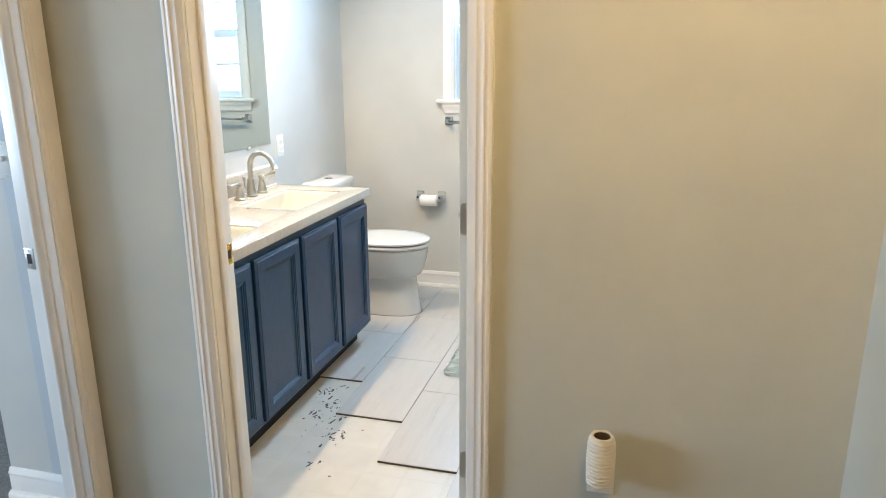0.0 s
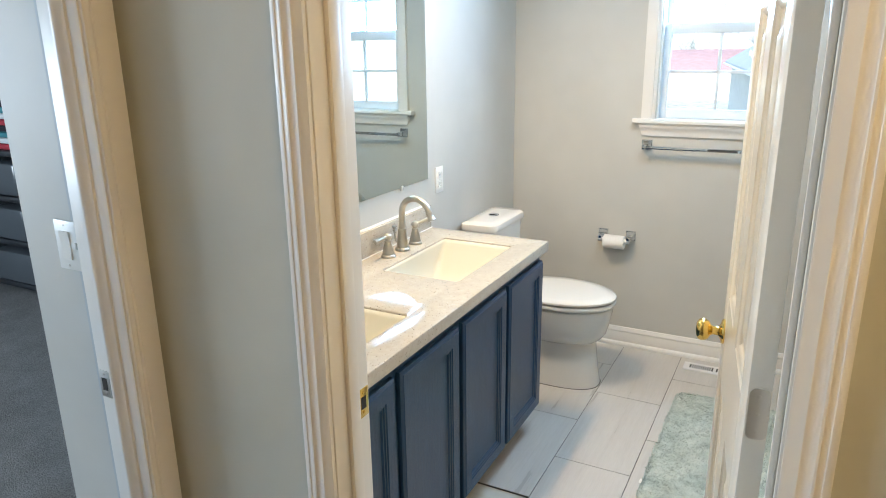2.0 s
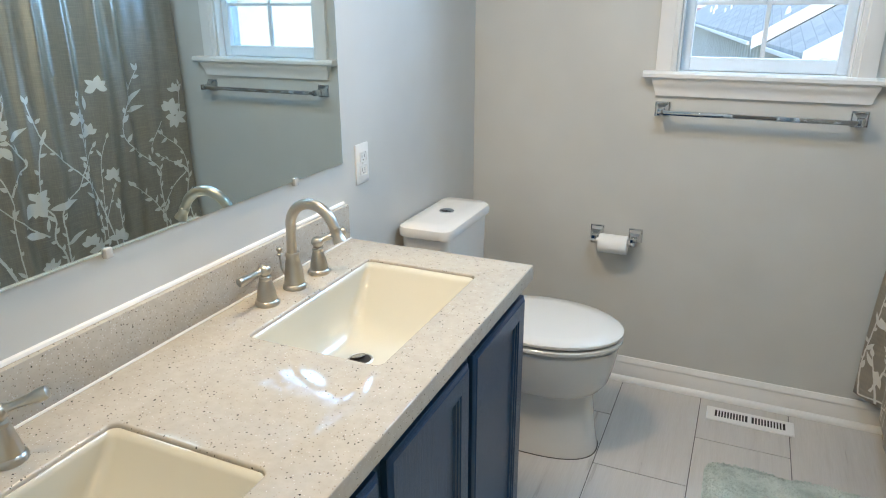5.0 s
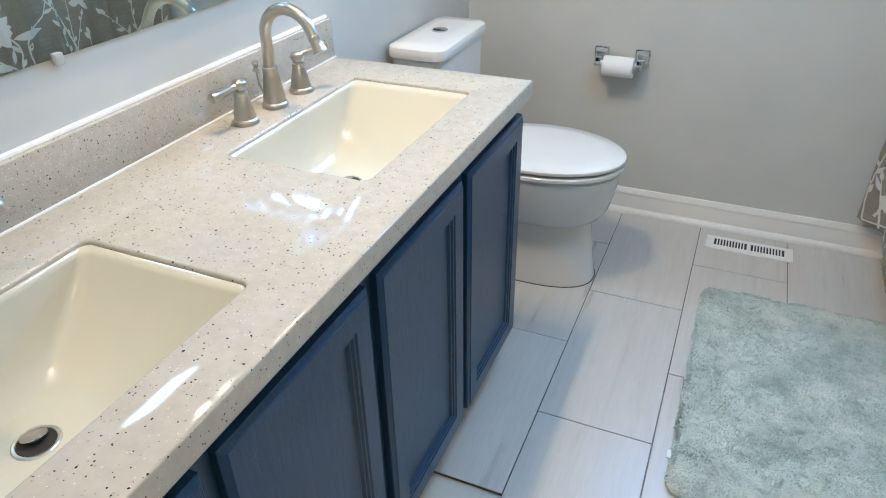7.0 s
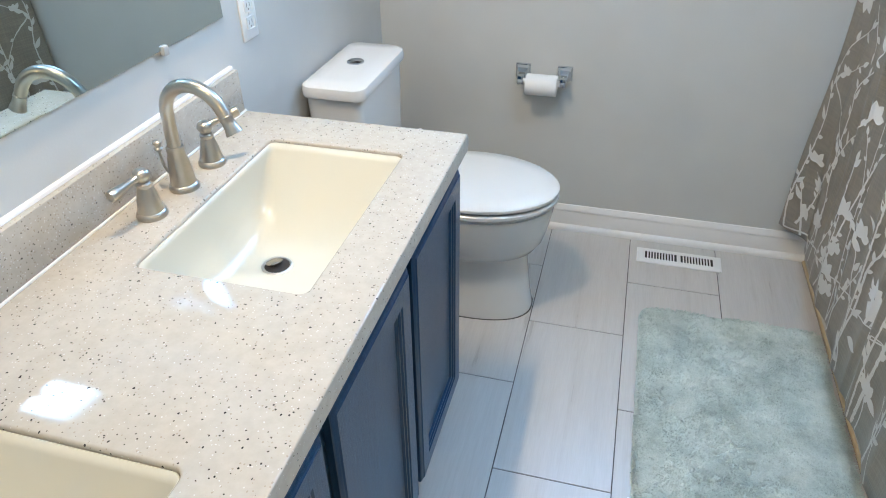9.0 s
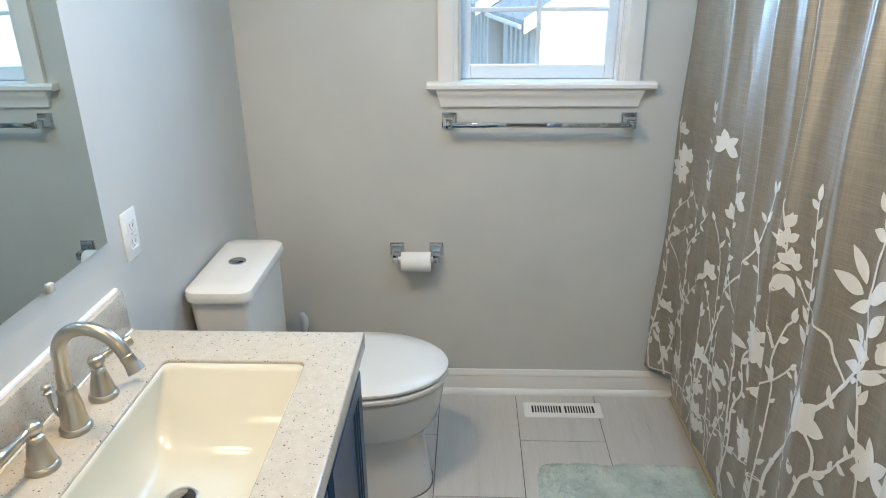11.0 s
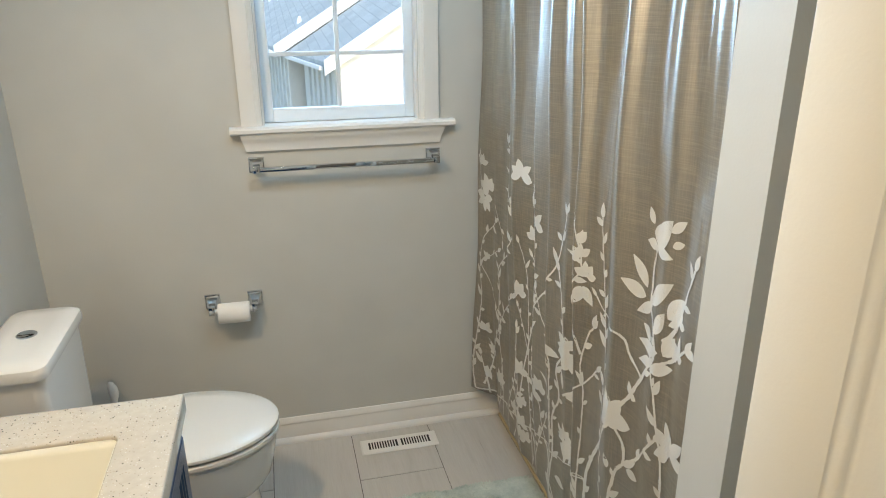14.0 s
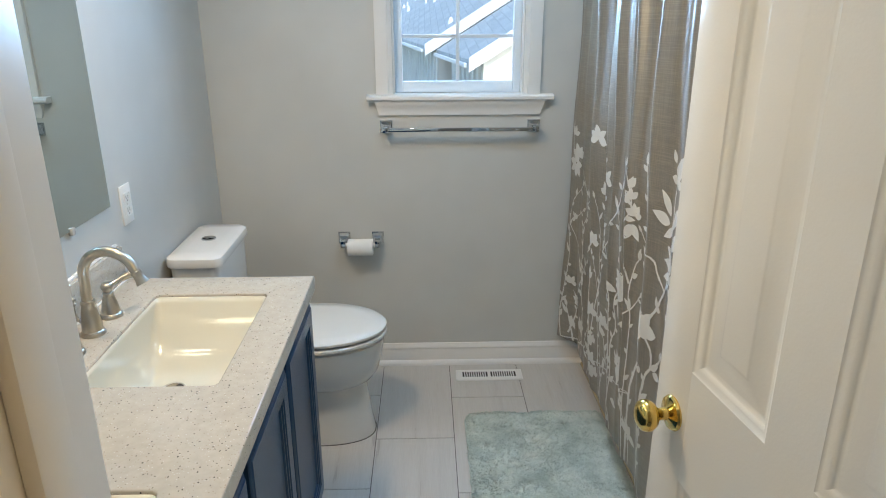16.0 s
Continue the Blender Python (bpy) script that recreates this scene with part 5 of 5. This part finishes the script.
def gable(x0, x1, y0, y1, eave, pitch, rake):
    xm = (x0 + x1) / 2
    top_z = eave + (xm - x0) * math.tan(radians(pitch))
    bm = bmesh.new()
    pts = [(x0 + 0.3, -3.4), (x1 - 0.3, -3.4), (x1 - 0.3, eave + 0.1), (xm, top_z - 0.1), (x0 + 0.3, eave + 0.1)]
    loft(bm, [[(x, y, z) for x, z in pts] for y in (y0 + 0.2, y0 + 0.35)])
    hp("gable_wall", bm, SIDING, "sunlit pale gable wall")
    # side wall and battens take the siding colour with shade in it
    hp("side_wall", nbox(x0 + 0.3, x0 + 0.45, y0 + 0.35, y1, -3.4, eave + 0.1), SIDESHADE, "board siding coloured for its shaded side")
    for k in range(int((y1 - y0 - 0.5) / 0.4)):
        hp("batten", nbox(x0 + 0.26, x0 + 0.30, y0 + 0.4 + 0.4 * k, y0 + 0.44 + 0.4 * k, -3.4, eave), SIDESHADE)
    for a, b in ((x0, xm), (x1, xm)):
        bm = bmesh.new()
        loft(bm, [[(a, y, eave), (b, y, top_z), (b, y, top_z + 0.12), (a, y, eave + 0.10)] for y in (y0, y1)])
        hp("roof_slope", bm, SHINGLE, "grey shingle roof slope")
        bm = bmesh.new()
        loft(bm, [[(a, y, eave - 0.10), (b, y, top_z - 0.10), (b, y, top_z + 0.14), (a, y, eave + 0.13)] for y in (y0 - 0.05, y0 - 0.002)])
        hp("fascia", bm, rake, "white rake board")
    hp("gutter", nbox(x0 - 0.07, x0 - 0.005, y0 + 0.05, y1, eave - 0.03, eave + 0.04, 0.015), FASCIA, "white gutter")
    return top_z


gable(0.0, 10.5, 0.0, 20.0, 0.80, 31, SNOW)
gable(0.25, 10.0, -3.05, -0.06, 0.72, 31, FASCIA)
sn = random.Random(3)
for k in range(44):
    x, y = sn.uniform(0.4, 4.8), sn.uniform(0.6, 16)
    z = 0.80 + x * math.tan(radians(31)) + 0.10
    l, w, h0 = sn.uniform(0.03, 0.06), sn.uniform(0.03, 0.055), sn.uniform(0.10, 0.20)
    rings = []
    for h, g in ((0, 1.0), (0.55, 0.85), (0.85, 0.6), (1.0, 0.2)):
        rings.append([Vector((x + math.cos(t) * l * g, y + math.sin(t) * w * g, z + math.cos(t) * l * g * math.tan(radians(31)) + h * h0)) for t in [6.283 * i / 12 for i in range(12)]])
    hp("snow_patch", loft(bmesh.new(), rings), SNOW, "small clump of melting snow")

far = thing("barn", (-14, 75, -3.4), "distant low building with red roof", "building")
part("wall", nbox(-34, -3, 72, 84, -3.4, -0.6), SIDING, far)
bm = bmesh.new()
loft(bm, [[(x, 71.5, -0.7), (x, 78, 1.2), (x, 84.5, -0.7)] for x in (-34.5, -2.5)])
part("roof", bm, REDROOF, far)
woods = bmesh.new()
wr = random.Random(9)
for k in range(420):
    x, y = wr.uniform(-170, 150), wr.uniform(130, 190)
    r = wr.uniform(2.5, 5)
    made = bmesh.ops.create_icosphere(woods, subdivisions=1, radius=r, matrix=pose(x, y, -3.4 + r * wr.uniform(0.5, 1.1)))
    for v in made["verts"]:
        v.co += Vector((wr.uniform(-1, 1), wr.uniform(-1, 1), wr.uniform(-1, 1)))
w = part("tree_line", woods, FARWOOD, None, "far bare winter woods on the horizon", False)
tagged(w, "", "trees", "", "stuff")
grass = bmesh.new()
for k in range(260):
    x, y = wr.uniform(-3.4, 0.4), wr.uniform(13.5, 16.5)
    h = wr.uniform(0.8, 2.2)
    a, l = wr.uniform(0, 6.28), wr.uniform(0.05, 0.25)
    v = [grass.verts.new(p) for p in ((x - 0.03, y, -3.4), (x + 0.03, y, -3.4), (x + 0.02 + l * math.cos(a), y + l * math.sin(a), -3.4 + h), (x - 0.02 + l * math.cos(a), y + l * math.sin(a), -3.4 + h))]
    grass.faces.new(v)
w = part("ornamental_grass", grass, paint("dry_grass", (0.55, 0.43, 0.30), 0.9, 0.1, 0.2), None, "dry tall grass beside the neighbouring house", False)
tagged(w, "", "grass", "", "stuff")

# ---- floor tiles ----
JO = 0.0013                 # half a joint
COLS = ((0.080, 0.382, (3.445, 3.86, YF)), (0.382, 0.686, (2.941, 3.553, 4.165, YF)), (0.686, 0.992, (2.62, 3.235, 3.846, YF)),
        (0.992, 1.305, (2.312, 2.915, 3.522, 4.139, YF)), (1.305, 1.612, (2.0, 2.61, 3.22, 3.83, YF)), (0.002, 0.080, (3.445, 4.0, YF)))
tile_meshes = {}
for x0, x1, js in COLS:
    for y0, y1 in zip(js, js[1:]):
        key = (round(x1 - x0, 3), round(y1 - y0, 3))
        if key not in tile_meshes:
            w, l = key
            bm = nbox(JO, w - JO, JO, l - JO, -0.0095, 0.0, 0.0008, 1)
            tile_meshes[key] = mesh_of("tile", bm, TILE)
        t = new("tile", tile_meshes[key])
        t.matrix_basis = Matrix.Translation((x0, y0, 0))
        t.parent = floor
part("grout", nbox(0.002, 1.612, 3.446, YF - 0.002, -0.0098, -0.0022), TILEEDGE, floor, "dark recessed grout")
for x0, x1, y0 in ((0.382, 0.686, 2.943), (0.686, 0.992, 2.622), (0.992, 1.305, 2.314), (1.305, 1.612, 2.002)):
    part("grout", nbox(x0 + 0.0005, x1 - 0.0005, y0 - 0.001, 3.4455, -0.0098, -0.0022), TILEEDGE, floor, "dark recessed grout")
sm = random.Random(21)
for cx, cy, n in ((0.565, 2.81, 9), (0.63, 2.70, 5), (0.70, 2.58, 4), (0.768, 2.466, 6), (0.805, 2.24, 2), (0.60, 2.62, 4), (0.74, 2.40, 3)):
    for k in range(n * 3):
        spread = 0.03 if k % 3 else 0.055
        x, y = cx + sm.gauss(0, spread), cy + sm.gauss(0, spread)
        if x < 0.50 or x > 0.98:
            continue
        big = k % 5 == 0
        a = 1.2 + sm.gauss(0, 0.7)
        l = sm.uniform(0.012, 0.026) if big else sm.uniform(0.0015, 0.007)
        w = sm.uniform(0.003, 0.006) if big else l * sm.uniform(0.4, 0.9)
        pts = []
        for i in range(14):
            t = 6.283 * i / 14
            r = sm.uniform(0.45, 1.25)
            px, py = math.cos(t) * l * r, math.sin(t) * w * r
            pts.append((x + px * math.cos(a) - py * math.sin(a), y + px * math.sin(a) + py * math.cos(a)))
        part("adhesive_smear", loft(bmesh.new(), [[(px, py, z) for px, py in pts] for z in (-0.0098, -0.009)]), ADHESIVE, floor, "dark adhesive smear")
